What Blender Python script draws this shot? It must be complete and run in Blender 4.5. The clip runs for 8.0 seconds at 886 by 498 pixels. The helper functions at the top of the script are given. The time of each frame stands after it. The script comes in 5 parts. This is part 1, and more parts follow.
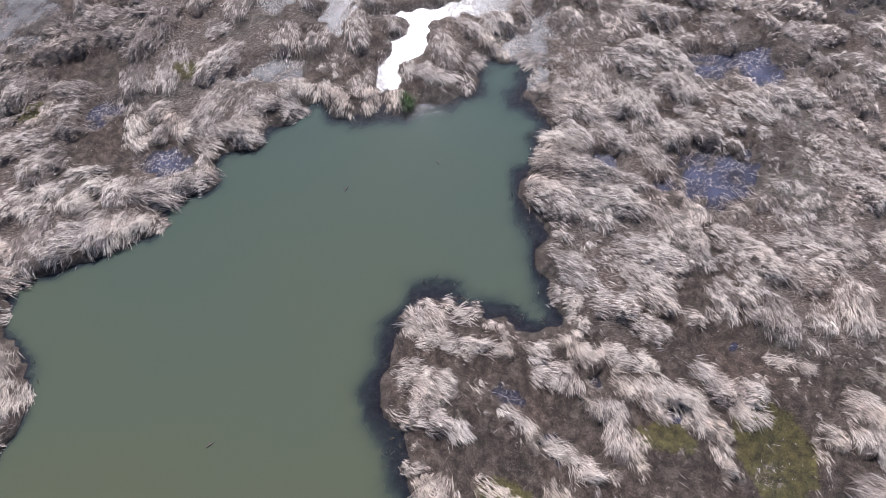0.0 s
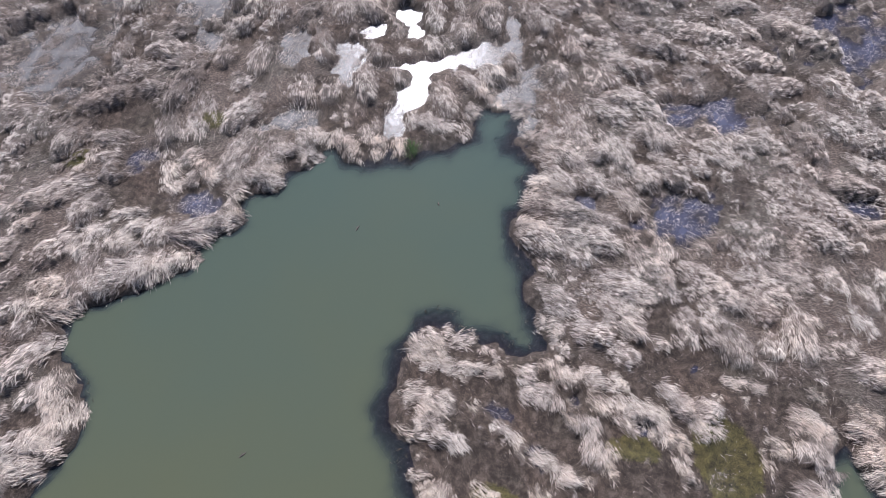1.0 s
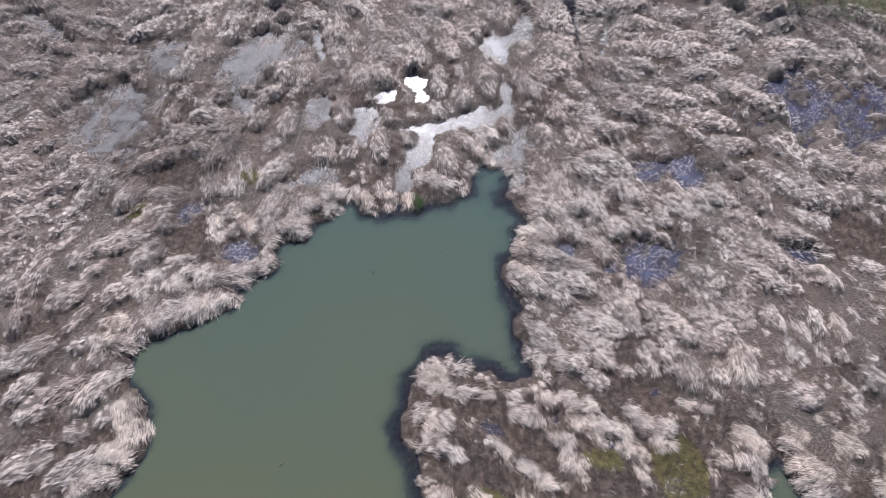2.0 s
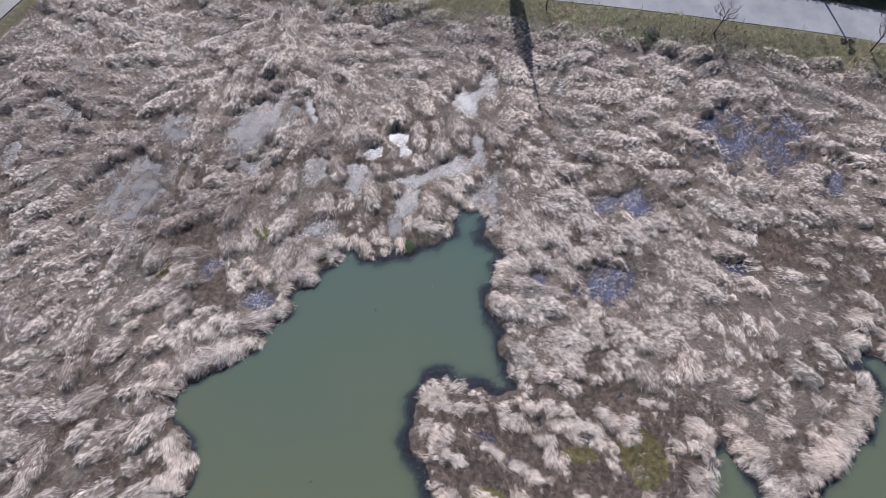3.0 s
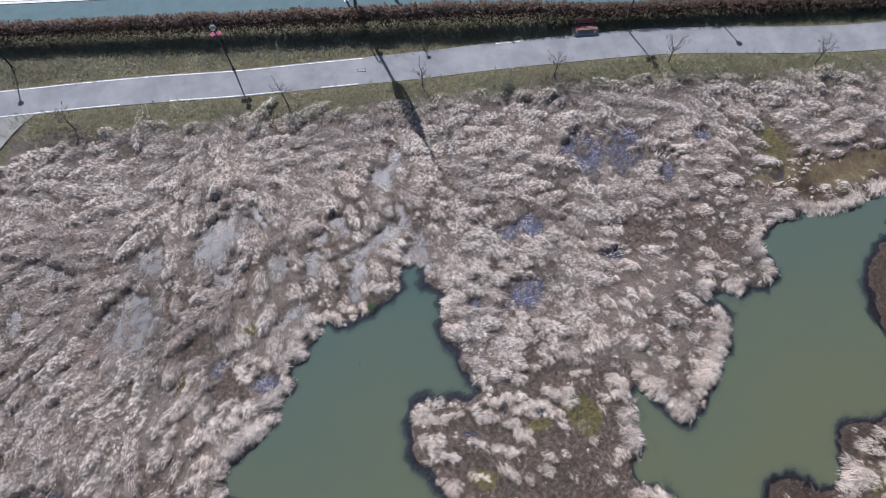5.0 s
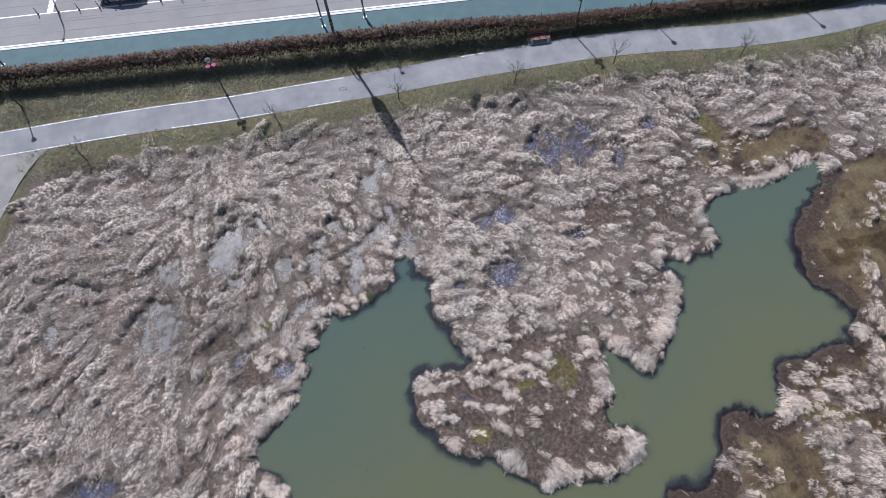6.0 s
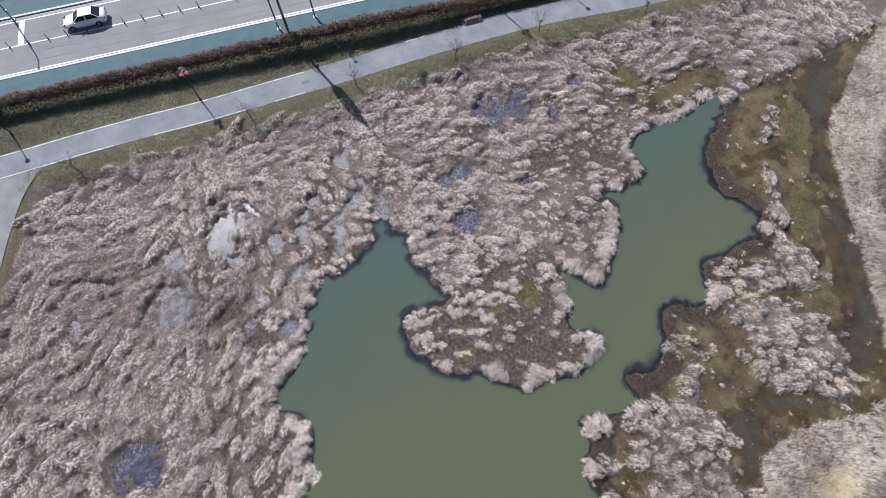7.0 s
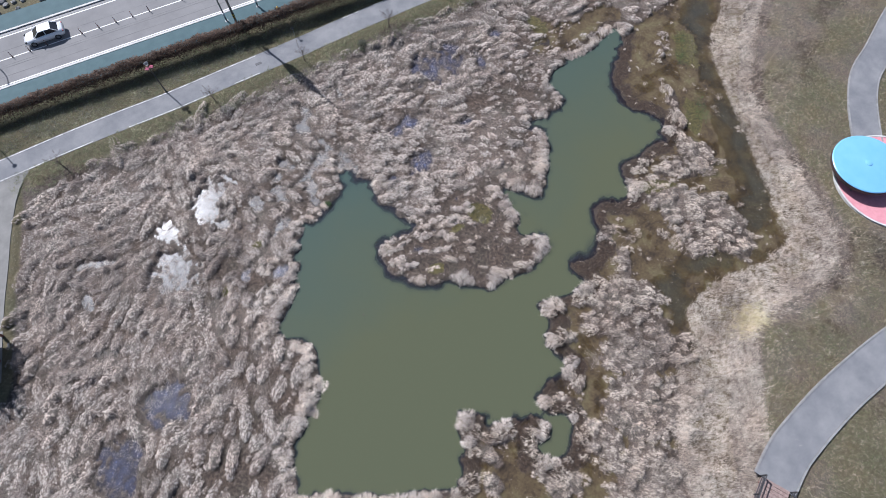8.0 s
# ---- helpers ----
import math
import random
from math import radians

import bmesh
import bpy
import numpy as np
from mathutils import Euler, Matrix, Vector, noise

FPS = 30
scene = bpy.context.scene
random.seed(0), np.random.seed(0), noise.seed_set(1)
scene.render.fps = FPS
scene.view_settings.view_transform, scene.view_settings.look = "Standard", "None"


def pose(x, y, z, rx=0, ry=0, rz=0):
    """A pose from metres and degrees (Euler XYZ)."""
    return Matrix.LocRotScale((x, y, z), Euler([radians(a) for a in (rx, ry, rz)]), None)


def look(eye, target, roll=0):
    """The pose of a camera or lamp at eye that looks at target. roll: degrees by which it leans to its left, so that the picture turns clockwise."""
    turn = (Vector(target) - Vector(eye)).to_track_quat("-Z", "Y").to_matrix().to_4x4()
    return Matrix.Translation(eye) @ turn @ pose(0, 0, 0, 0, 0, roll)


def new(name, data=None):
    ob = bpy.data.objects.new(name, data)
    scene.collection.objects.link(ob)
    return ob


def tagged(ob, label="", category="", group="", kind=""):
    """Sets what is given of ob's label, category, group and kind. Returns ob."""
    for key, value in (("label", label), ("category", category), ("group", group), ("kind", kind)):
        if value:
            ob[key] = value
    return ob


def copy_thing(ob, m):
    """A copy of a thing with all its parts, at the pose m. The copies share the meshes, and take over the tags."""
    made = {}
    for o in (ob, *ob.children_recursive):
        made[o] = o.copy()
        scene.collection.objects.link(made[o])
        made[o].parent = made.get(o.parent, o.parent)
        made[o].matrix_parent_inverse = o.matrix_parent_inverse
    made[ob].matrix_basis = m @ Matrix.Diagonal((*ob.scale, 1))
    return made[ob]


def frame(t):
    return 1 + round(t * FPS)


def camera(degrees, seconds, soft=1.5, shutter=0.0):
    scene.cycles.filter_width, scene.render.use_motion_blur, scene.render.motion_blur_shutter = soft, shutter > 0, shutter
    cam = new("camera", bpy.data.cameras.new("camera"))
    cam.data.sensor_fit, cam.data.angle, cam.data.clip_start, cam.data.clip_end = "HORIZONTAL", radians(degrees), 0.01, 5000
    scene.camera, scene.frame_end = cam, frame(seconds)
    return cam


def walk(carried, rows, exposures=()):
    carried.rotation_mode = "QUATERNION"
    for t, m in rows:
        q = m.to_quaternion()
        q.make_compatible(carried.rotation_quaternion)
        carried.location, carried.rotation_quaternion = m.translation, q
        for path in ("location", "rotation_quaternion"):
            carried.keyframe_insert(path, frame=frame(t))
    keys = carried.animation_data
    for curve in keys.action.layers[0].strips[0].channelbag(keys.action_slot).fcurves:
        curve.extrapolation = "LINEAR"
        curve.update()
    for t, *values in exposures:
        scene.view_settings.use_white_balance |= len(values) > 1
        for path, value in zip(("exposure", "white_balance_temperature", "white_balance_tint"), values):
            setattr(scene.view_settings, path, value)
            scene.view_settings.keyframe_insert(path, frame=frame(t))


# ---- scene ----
cam = camera(75.3, 8.0, soft=0.5)
PATH = [
    (0, (0.204, 0.523, 16.356), (0.12, 1.331, 14.528), -0.7),
    (0.5, (0.193, 0.614, 17.497), (0.107, 1.423, 15.67), -0.8),
    (1, (0.233, 0.588, 19.176), (0.148, 1.395, 17.347), -0.8),
    (1.5, (0.402, 0.628, 21.246), (0.298, 1.433, 19.418), -2.1),
    (3, (0.128, 0.113, 28.004), (0.088, 0.952, 26.189), -2.0),
    (3.5, (0.141, -0.054, 30.171), (0.163, 0.787, 28.357), -2.9),
    (4, (-0.076, -0.165, 32.353), (0.009, 0.672, 30.538), -2.7),
    (4.5, (-0.022, -0.244, 34.643), (0.119, 0.58, 32.826), -3.3),
    (6, (-1.381, -3.562, 41.639), (-1.129, -2.757, 39.826), -3.9),
    (6.5, (-2.668, -6.209, 43.983), (-2.372, -5.421, 42.168), -4.1),
    (7, (-4.301, -9.158, 46.339), (-3.945, -8.408, 44.519), -4.3),
    (7.5, (-6.458, -12.748, 48.663), (-6.044, -12.04, 46.839), -4.5),
    (8, (-9.432, -16.928, 50.921), (-8.966, -16.253, 49.096), -4.5),
]
walk(cam, [(t, look(eye, target, roll)) for t, eye, target, roll in PATH], [(0.0, 0.16, 5880, 18), (3.5, 0.14, 5790, 16), (8.0, 0.11, 5760, 13)])

# ---------------------------------------------------------------- light
SUN_AZ, SUN_EL = radians(-9.0), radians(47.5)
world = bpy.data.worlds.new("world")
scene.world = world
world.use_nodes = True
wn = world.node_tree
sky = wn.nodes.new("ShaderNodeTexSky")
sky.sky_type, sky.sun_disc = "NISHITA", False
sky.sun_elevation, sky.sun_rotation = SUN_EL, SUN_AZ % (2 * math.pi)
sky.air_density, sky.dust_density = 1.0, 1.5
wn.nodes["Background"].inputs["Strength"].default_value = 0.077
wn.links.new(sky.outputs[0], wn.nodes["Background"].inputs["Color"])
sun = new("sun", bpy.data.lights.new("sun", "SUN"))
sun.data.energy, sun.data.angle, sun.data.color = 5.45, radians(0.55), (1.0, 0.965, 0.92)
to_sun = Vector((math.sin(SUN_AZ) * math.cos(SUN_EL), math.cos(SUN_AZ) * math.cos(SUN_EL), math.sin(SUN_EL)))
sun.matrix_world = look(to_sun * 60, (0, 0, 0))


# ---------------------------------------------------------------- materials
def nodes_of(name):
    m = bpy.data.materials.new(name)
    m.use_nodes = True
    return m, m.node_tree.nodes, m.node_tree.links, m.node_tree.nodes["Principled BSDF"]


def tex(n, l, scale, detail=4.0, rough=0.6, kind="noise", stretch=None):
    co = n.new("ShaderNodeNewGeometry")
    src = co.outputs["Position"]
    if stretch:
        mp = n.new("ShaderNodeMapping")
        mp.inputs["Scale"].default_value = stretch[:3]
        mp.inputs["Rotation"].default_value = (0, 0, stretch[3])
        l.new(src, mp.inputs["Vector"])
        src = mp.outputs[0]
    t = n.new("ShaderNodeTexNoise" if kind == "noise" else "ShaderNodeTexVoronoi")
    t.inputs["Scale"].default_value = scale
    if kind == "noise":
        t.inputs["Detail"].default_value, t.inputs["Roughness"].default_value = detail, rough
    l.new(src, t.inputs["Vector"])
    return t.outputs[0]


def ramp(n, l, src, stops):
    r = n.new("ShaderNodeValToRGB")
    e = r.color_ramp.elements
    while len(e) < len(stops):
        e.new(0.5)
    for el, (p, c) in zip(e, stops):
        el.position, el.color = p, (*c, 1)
    l.new(src, r.inputs[0])
    return r.outputs[0]


def mixc(n, l, fac, a, b, mode="MIX"):
    m = n.new("ShaderNodeMix")
    m.data_type, m.blend_type = "RGBA", mode
    for sock, v in ((m.inputs[0], fac), (m.inputs[6], a), (m.inputs[7], b)):
        if isinstance(v, (int, float)):
            sock.default_value = v
        elif isinstance(v, tuple):
            sock.default_value = (*v, 1)
        else:
            l.new(v, sock)
    return m.outputs[2]


def calc(n, l, op, a, b=0.0, clamp=False):
    m = n.new("ShaderNodeMath")
    m.operation, m.use_clamp = op, clamp
    for sock, v in ((m.inputs[0], a), (m.inputs[1], b)):
        if isinstance(v, (int, float)):
            sock.default_value = v
        else:
            l.new(v, sock)
    return m.outputs[0]


def attr(n, name):
    a = n.new("ShaderNodeAttribute")
    a.attribute_name = name
    return a.outputs["Fac"]


def bump(n, l, b, src, strength, distance):
    k = n.new("ShaderNodeBump")
    k.inputs["Strength"].default_value, k.inputs["Distance"].default_value = strength, distance
    l.new(src, k.inputs["Height"])
    l.new(k.outputs[0], b.inputs["Normal"])


def plain(name, a, b, scale=6.0, rough=0.6, metal=0.0, relief=0.3, depth=0.01, fine=60.0):
    """A surface that varies between two colours at two scales."""
    m, n, l, p = nodes_of(name)
    big, small = tex(n, l, scale), tex(n, l, fine, 2.0)
    mixed = calc(n, l, "ADD", calc(n, l, "MULTIPLY", big, 0.65), calc(n, l, "MULTIPLY", small, 0.35))
    l.new(ramp(n, l, mixed, [(0.36, a), (0.64, b)]), p.inputs["Base Color"])
    p.inputs["Roughness"].default_value, p.inputs["Metallic"].default_value = rough, metal
    if relief:
        bump(n, l, p, small, relief, depth)
    return m


def straw(name, dark, mid, pale, rough=0.6, shine=0.35):
    """Dead stems: every blade carries its own tone, from rotten brown to bleached, with some light and shade painted
    in.
    """
    m, n, l, p = nodes_of(name)
    col = ramp(n, l, attr(n, "tone"), [(0.0, dark), (0.45, mid), (1.0, pale)])
    patch = ramp(n, l, tex(n, l, 0.35, 4.0, 0.65), [(0.36, (1.0, 0.92, 0.87)), (0.52, (0.96, 0.94, 0.93)), (0.66, (0.86, 0.86, 0.86))])
    col = mixc(n, l, 0.75, col, patch, "MULTIPLY")
    l.new(col, p.inputs["Base Color"])
    p.inputs["Roughness"].default_value = rough
    p.inputs["Specular IOR Level"].default_value = shine
    return m


REED = straw("dead_reed", (0.065, 0.047, 0.037), (0.42, 0.358, 0.315), (0.84, 0.76, 0.665))
REED_TAN = straw("tan_reed", (0.065, 0.047, 0.036), (0.42, 0.352, 0.290), (0.82, 0.72, 0.595))
REED_PALE = straw("bleached_reed", (0.14, 0.108, 0.09), (0.50, 0.425, 0.36), (0.88, 0.79, 0.68))
REED_WET = straw("wet_stubble", (0.022, 0.017, 0.014), (0.065, 0.050, 0.036), (0.24, 0.20, 0.165), 0.4)
GRASS = straw("verge_grass", (0.045, 0.058, 0.022), (0.155, 0.180, 0.075), (0.46, 0.42, 0.27))
GRASS_DRY = straw("dry_grass", (0.14, 0.115, 0.08), (0.36, 0.30, 0.215), (0.62, 0.53, 0.43))
STRAW = straw("yellow_straw", (0.26, 0.20, 0.10), (0.52, 0.44, 0.25), (0.85, 0.76, 0.50))
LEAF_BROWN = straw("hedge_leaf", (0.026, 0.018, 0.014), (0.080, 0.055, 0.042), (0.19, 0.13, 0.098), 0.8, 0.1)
BANK_WEED = straw("bank_weed", (0.050, 0.050, 0.036), (0.145, 0.142, 0.100), (0.36, 0.34, 0.27))
LEAF_DARK = straw("evergreen_leaf", (0.03, 0.035, 0.022), (0.06, 0.065, 0.04), (0.13, 0.13, 0.085))
LEAF_GREEN = straw("sedge_leaf", (0.02, 0.045, 0.012), (0.05, 0.10, 0.028), (0.11, 0.18, 0.05))


def ground_material():
    m, n, l, p = nodes_of("marsh_ground")
    big, mid, fine = tex(n, l, 0.5, 5.0), tex(n, l, 4.0, 6.0, 0.7), tex(n, l, 30.0, 5.0, 0.8)
    fibre = tex(n, l, 11.0, 6.0, 0.85, stretch=(1.0, 3.5, 1.0, 0.55))
    speck = calc(n, l, "ADD", calc(n, l, "MULTIPLY", mid, 0.45), calc(n, l, "MULTIPLY", fine, 0.55))
    mud = ramp(n, l, speck, [(0.39, (0.020, 0.014, 0.010)), (0.50, (0.070, 0.052, 0.040)), (0.60, (0.21, 0.165, 0.13))])
    litter = ramp(n, l, fibre, [(0.39, (0.026, 0.019, 0.015)), (0.51, (0.130, 0.103, 0.085)), (0.62, (0.42, 0.355, 0.30))])
    stems = tex(n, l, 17.0, 6.0, 0.9, stretch=(1.0, 4.5, 1.0, 0.6))
    thatch = ramp(n, l, stems, [(0.38, (0.036, 0.027, 0.022)), (0.50, (0.165, 0.135, 0.117)), (0.62, (0.46, 0.40, 0.35))])
    turf = ramp(n, l, speck, [(0.32, (0.050, 0.047, 0.026)), (0.52, (0.130, 0.116, 0.066)), (0.68, (0.30, 0.255, 0.17))])
    algae = ramp(n, l, speck, [(0.40, (0.024, 0.021, 0.013)), (0.50, (0.085, 0.075, 0.026)), (0.64, (0.22, 0.19, 0.065))])
    murky = calc(n, l, "ADD", calc(n, l, "MULTIPLY", big, 0.62), calc(n, l, "ADD", calc(n, l, "MULTIPLY", mid, 0.2), calc(n, l, "MULTIPLY", fine, 0.18)))
    peat = ramp(n, l, speck, [(0.40, (0.012, 0.008, 0.006)), (0.50, (0.048, 0.031, 0.021)), (0.62, (0.120, 0.085, 0.055))])
    silt = ramp(n, l, murky, [(0.38, (0.034, 0.025, 0.016)), (0.50, (0.100, 0.071, 0.036)), (0.62, (0.175, 0.138, 0.070))])
    fray = calc(n, l, "ADD", calc(n, l, "MULTIPLY", fine, 0.5), calc(n, l, "MULTIPLY", mid, 0.5))

    def mask(name):
        wide = calc(n, l, "ADD", attr(n, name), calc(n, l, "MULTIPLY", calc(n, l, "SUBTRACT", fray, 0.5), 1.6))
        return calc(n, l, "MULTIPLY", calc(n, l, "SUBTRACT", wide, 0.35), 3.0, True)

    col = mixc(n, l, mask("litter"), mud, litter)
    col = mixc(n, l, mask("thatch"), col, thatch)
    col = mixc(n, l, mask("silt"), col, silt)
    col = mixc(n, l, mask("peat"), col, peat)
    col = mixc(n, l, mask("algae"), col, algae)
    col = mixc(n, l, mask("turf"), col, turf)
    col = mixc(n, l, 0.8, col, ramp(n, l, big, [(0.36, (1.0, 0.90, 0.83)), (0.52, (0.93, 0.90, 0.87)), (0.66, (0.80, 0.84, 0.80))]), "MULTIPLY")
    l.new(col, p.inputs["Base Color"])
    wet = calc(n, l, "SUBTRACT", 0.92, calc(n, l, "MULTIPLY", attr(n, "wet"), 0.42))
    l.new(wet, p.inputs["Roughness"])
    bump(n, l, p, calc(n, l, "ADD", fibre, fine), 0.9, 0.05)
    return m


def water_material(name, murk, clear, gloss_rough, ripple, cloud=0.16, thin=None):
    """Silty water: the bed shows through where it is shallow, suspended silt hides it where it is deep. murk and thin
    can also hold painted sky reflection.
    """
    m, n, l, p = nodes_of(name)
    n.remove(p)
    out = n["Material Output"]
    place = n.new("ShaderNodeSeparateXYZ")
    l.new(n.new("ShaderNodeNewGeometry").outputs["Position"], place.inputs[0])
    # second murk colour takes over northwards; on the pond it paints reflected sky
    north = calc(n, l, "MULTIPLY", calc(n, l, "ADD", place.outputs[1], 2.0), 1.0 / 17.0)
    wide = calc(n, l, "ADD", north, calc(n, l, "MULTIPLY", calc(n, l, "SUBTRACT", tex(n, l, 0.10, 3.0), 0.5), 0.8), True)
    silt = n.new("ShaderNodeBsdfDiffuse")
    hide = calc(n, l, "SUBTRACT", 1.0, calc(n, l, "EXPONENT", calc(n, l, "MULTIPLY", attr(n, "depth"), -1.0 / cloud)), True)
    tint = mixc(n, l, wide, murk[0], murk[1])
    l.new(mixc(n, l, hide, thin, tint) if thin else tint, silt.inputs["Color"])
    see = n.new("ShaderNodeBsdfTransparent")
    see.inputs["Color"].default_value = (*clear, 1)
    body = n.new("ShaderNodeMixShader")
    l.new(hide, body.inputs[0]), l.new(see.outputs[0], body.inputs[1]), l.new(silt.outputs[0], body.inputs[2])
    gloss = n.new("ShaderNodeBsdfGlossy")
    gloss.inputs["Roughness"].default_value = gloss_rough
    k = n.new("ShaderNodeBump")
    k.inputs["Strength"].default_value, k.inputs["Distance"].default_value = ripple, 0.03
    l.new(tex(n, l, 9.0, 3.0), k.inputs["Height"])
    l.new(k.outputs[0], gloss.inputs["Normal"])
    fres = n.new("ShaderNodeFresnel")
    fres.inputs["IOR"].default_value = 1.33
    top = n.new("ShaderNodeMixShader")
    l.new(fres.outputs[0], top.inputs[0]), l.new(body.outputs[0], top.inputs[1]), l.new(gloss.outputs[0], top.inputs[2])
    l.new(top.outputs[0], out.inputs["Surface"])
    return m


GROUND = ground_material()
# northern teal and the blue thin colour paint sky reflection into the pond
POND = water_material("pond_water", ((0.094, 0.102, 0.060), (0.064, 0.094, 0.080)), (0.52, 0.53, 0.66), 0.05, 0.12, 0.30, (0.050, 0.070, 0.086))
# the blue in this murk is sky reflection painted as diffuse colour
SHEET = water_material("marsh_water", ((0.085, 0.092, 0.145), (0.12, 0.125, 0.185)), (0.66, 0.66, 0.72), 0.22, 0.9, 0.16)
DITCH_WATER = water_material("ditch_water", ((0.085, 0.080, 0.060), (0.075, 0.075, 0.065)), (0.86, 0.84, 0.78), 0.15, 0.4, 0.22)
SHEET_PALE = water_material("silty_water", ((0.15, 0.15, 0.155), (0.26, 0.255, 0.25)), (0.70, 0.68, 0.66), 0.24, 0.10, 0.09)
ASPHALT = plain("path_asphalt", (0.155, 0.158, 0.168), (0.255, 0.252, 0.252), 0.5, 0.9, relief=0.4, depth=0.004, fine=90.0)
CONCRETE = plain("road_surface", (0.185, 0.179, 0.177), (0.240, 0.232, 0.228), 0.35, 0.88, relief=0.3, depth=0.004, fine=70.0)
TEAL = plain("teal_paving", (0.046, 0.090, 0.100), (0.066, 0.118, 0.128), 0.8, 0.8, relief=0.3, depth=0.004)
PAINT = plain("road_paint", (0.62, 0.61, 0.58), (0.82, 0.81, 0.78), 3.0, 0.6, relief=0.2, depth=0.003)
WORN_PAINT = plain("worn_paint", (0.27, 0.265, 0.26), (0.80, 0.78, 0.75), 1.3, 0.7, relief=0.2, depth=0.003, fine=14.0)
PATH_KERB = plain("path_kerb", (0.20, 0.197, 0.19), (0.33, 0.32, 0.31), 2.0, 0.9)
KERB = plain("kerb_stone", (0.45, 0.44, 0.42), (0.66, 0.64, 0.61), 2.0, 0.85)
METAL = plain("grey_metal", (0.16, 0.165, 0.17), (0.25, 0.255, 0.26), 4.0, 0.45, 0.6, relief=0.05)
DARK_METAL = plain("dark_metal", (0.035, 0.035, 0.038), (0.06, 0.06, 0.065), 4.0, 0.5, 0.4, relief=0.05)
WHITE = plain("white_paint", (0.70, 0.71, 0.72), (0.82, 0.82, 0.82), 3.0, 0.35, relief=0.0)
CAR_WHITE = plain("car_paint", (0.72, 0.73, 0.75), (0.80, 0.81, 0.82), 1.0, 0.22, relief=0.0)
GLASS_DARK = plain("dark_glass", (0.015, 0.017, 0.02), (0.03, 0.033, 0.036), 1.0, 0.06, relief=0.0)
RUBBER = plain("rubber", (0.018, 0.018, 0.018), (0.035, 0.035, 0.035), 8.0, 0.85)
RED_GLASS = plain("red_lens", (0.35, 0.02, 0.02), (0.45, 0.03, 0.03), 4.0, 0.2, relief=0.0)
YELLOW = plain("yellow_paint", (0.55, 0.38, 0.04), (0.70, 0.50, 0.08), 4.0, 0.5)
PINK_FLOWER = plain("pink_petals", (0.62, 0.08, 0.20), (0.80, 0.30, 0.42), 30.0, 0.7)
BENCH_WOOD = plain("red_brown_timber", (0.14, 0.055, 0.045), (0.24, 0.10, 0.08), 7.0, 0.6)
DECK_WOOD = plain("weathered_timber", (0.20, 0.13, 0.11), (0.36, 0.27, 0.24), 5.0, 0.75)
BARK = plain("young_bark", (0.085, 0.062, 0.055), (0.20, 0.155, 0.140), 12.0, 0.9)
BLUE = plain("blue_canopy", (0.18, 0.44, 0.70), (0.22, 0.49, 0.74), 0.7, 0.35, relief=0.02)
PINK_PAVE = plain("pink_rubber_paving", (0.58, 0.24, 0.27), (0.68, 0.31, 0.34), 2.0, 0.85)
STONE = plain("riprap", (0.10, 0.10, 0.10), (0.34, 0.33, 0.32), 1.5, 0.9, relief=0.6, depth=0.03)


# ---------------------------------------------------------------- fields of the plan
TABLE = np.random.RandomState(7).rand(256, 256)


def vnoise(x, y, seed=0):
    x, y = np.asarray(x, float) + seed * 17.31, np.asarray(y, float) + seed * 9.77
    i, j = np.floor(x).astype(int), np.floor(y).astype(int)
    f, g = x - i, y - j
    f, g = f * f * (3 - 2 * f), g * g * (3 - 2 * g)
    a, b, c, d = (TABLE[(i + p) & 255, (j + q) & 255] for p, q in ((0, 0), (1, 0), (0, 1), (1, 1)))
    return (a * (1 - f) + b * f) * (1 - g) + (c * (1 - f) + d * f) * g


def fbm(x, y, seed=0, octaves=4):
    total, amp = 0.0, 0.5
    for o in range(octaves):
        total = total + amp * vnoise(np.asarray(x) * 2**o, np.asarray(y) * 2**o, seed + o * 5)
        amp *= 0.5
    return total / (1 - 0.5**octaves)


def step(a, b, x):
    t = np.clip((np.asarray(x) - a) / (b - a), 0, 1)
    return t * t * (3 - 2 * t)


def smooth(points, per=4, closed=False):
    """A rounded line through a few corners."""
    p = np.array(points, float)
    n, out = len(p), []
    for k in range(n if closed else n - 1):
        q = [p[(k + o) % n] if closed else p[min(max(k + o, 0), n - 1)] for o in (-1, 0, 1, 2)]
        for u in np.arange(per) / per:
            out.append(0.5 * (2 * q[1] + (q[2] - q[0]) * u + (2 * q[0] - 5 * q[1] + 4 * q[2] - q[3]) * u**2 + (3 * q[1] - q[0] - 3 * q[2] + q[3]) * u**3))
    return np.array(out if closed else out + [p[-1]])


def to_line(x, y, line, closed=False):
    """Distance to a line, the signed offset to its left, and how far along it lies."""
    a = line
    b = np.roll(line, -1, 0) if closed else line[1:]
    a = a if closed else a[:-1]
    best, side, along, run = np.full(x.shape, 1e9), np.zeros(x.shape), np.zeros(x.shape), 0.0
    for (ax, ay), (bx, by) in zip(a, b):
        dx, dy = bx - ax, by - ay
        length = math.hypot(dx, dy)
        if length < 1e-6:
            continue
        u = np.clip(((x - ax) * dx + (y - ay) * dy) / length**2, 0, 1)
        d = np.hypot(x - ax - u * dx, y - ay - u * dy)
        near = d < best
        best = np.where(near, d, best)
        side = np.where(near, (dx * (y - ay) - dy * (x - ax)) / length, side)
        along = np.where(near, run + u * length, along)
        run += length
    return best, side, along


def inside(x, y, line):
    odd = np.zeros(x.shape, bool)
    for (ax, ay), (bx, by) in zip(line, np.roll(line, -1, 0)):
        if ay != by:
            odd ^= ((ay > y) != (by > y)) & (x < (bx - ax) * (y - ay) / (by - ay) + ax)
    return odd


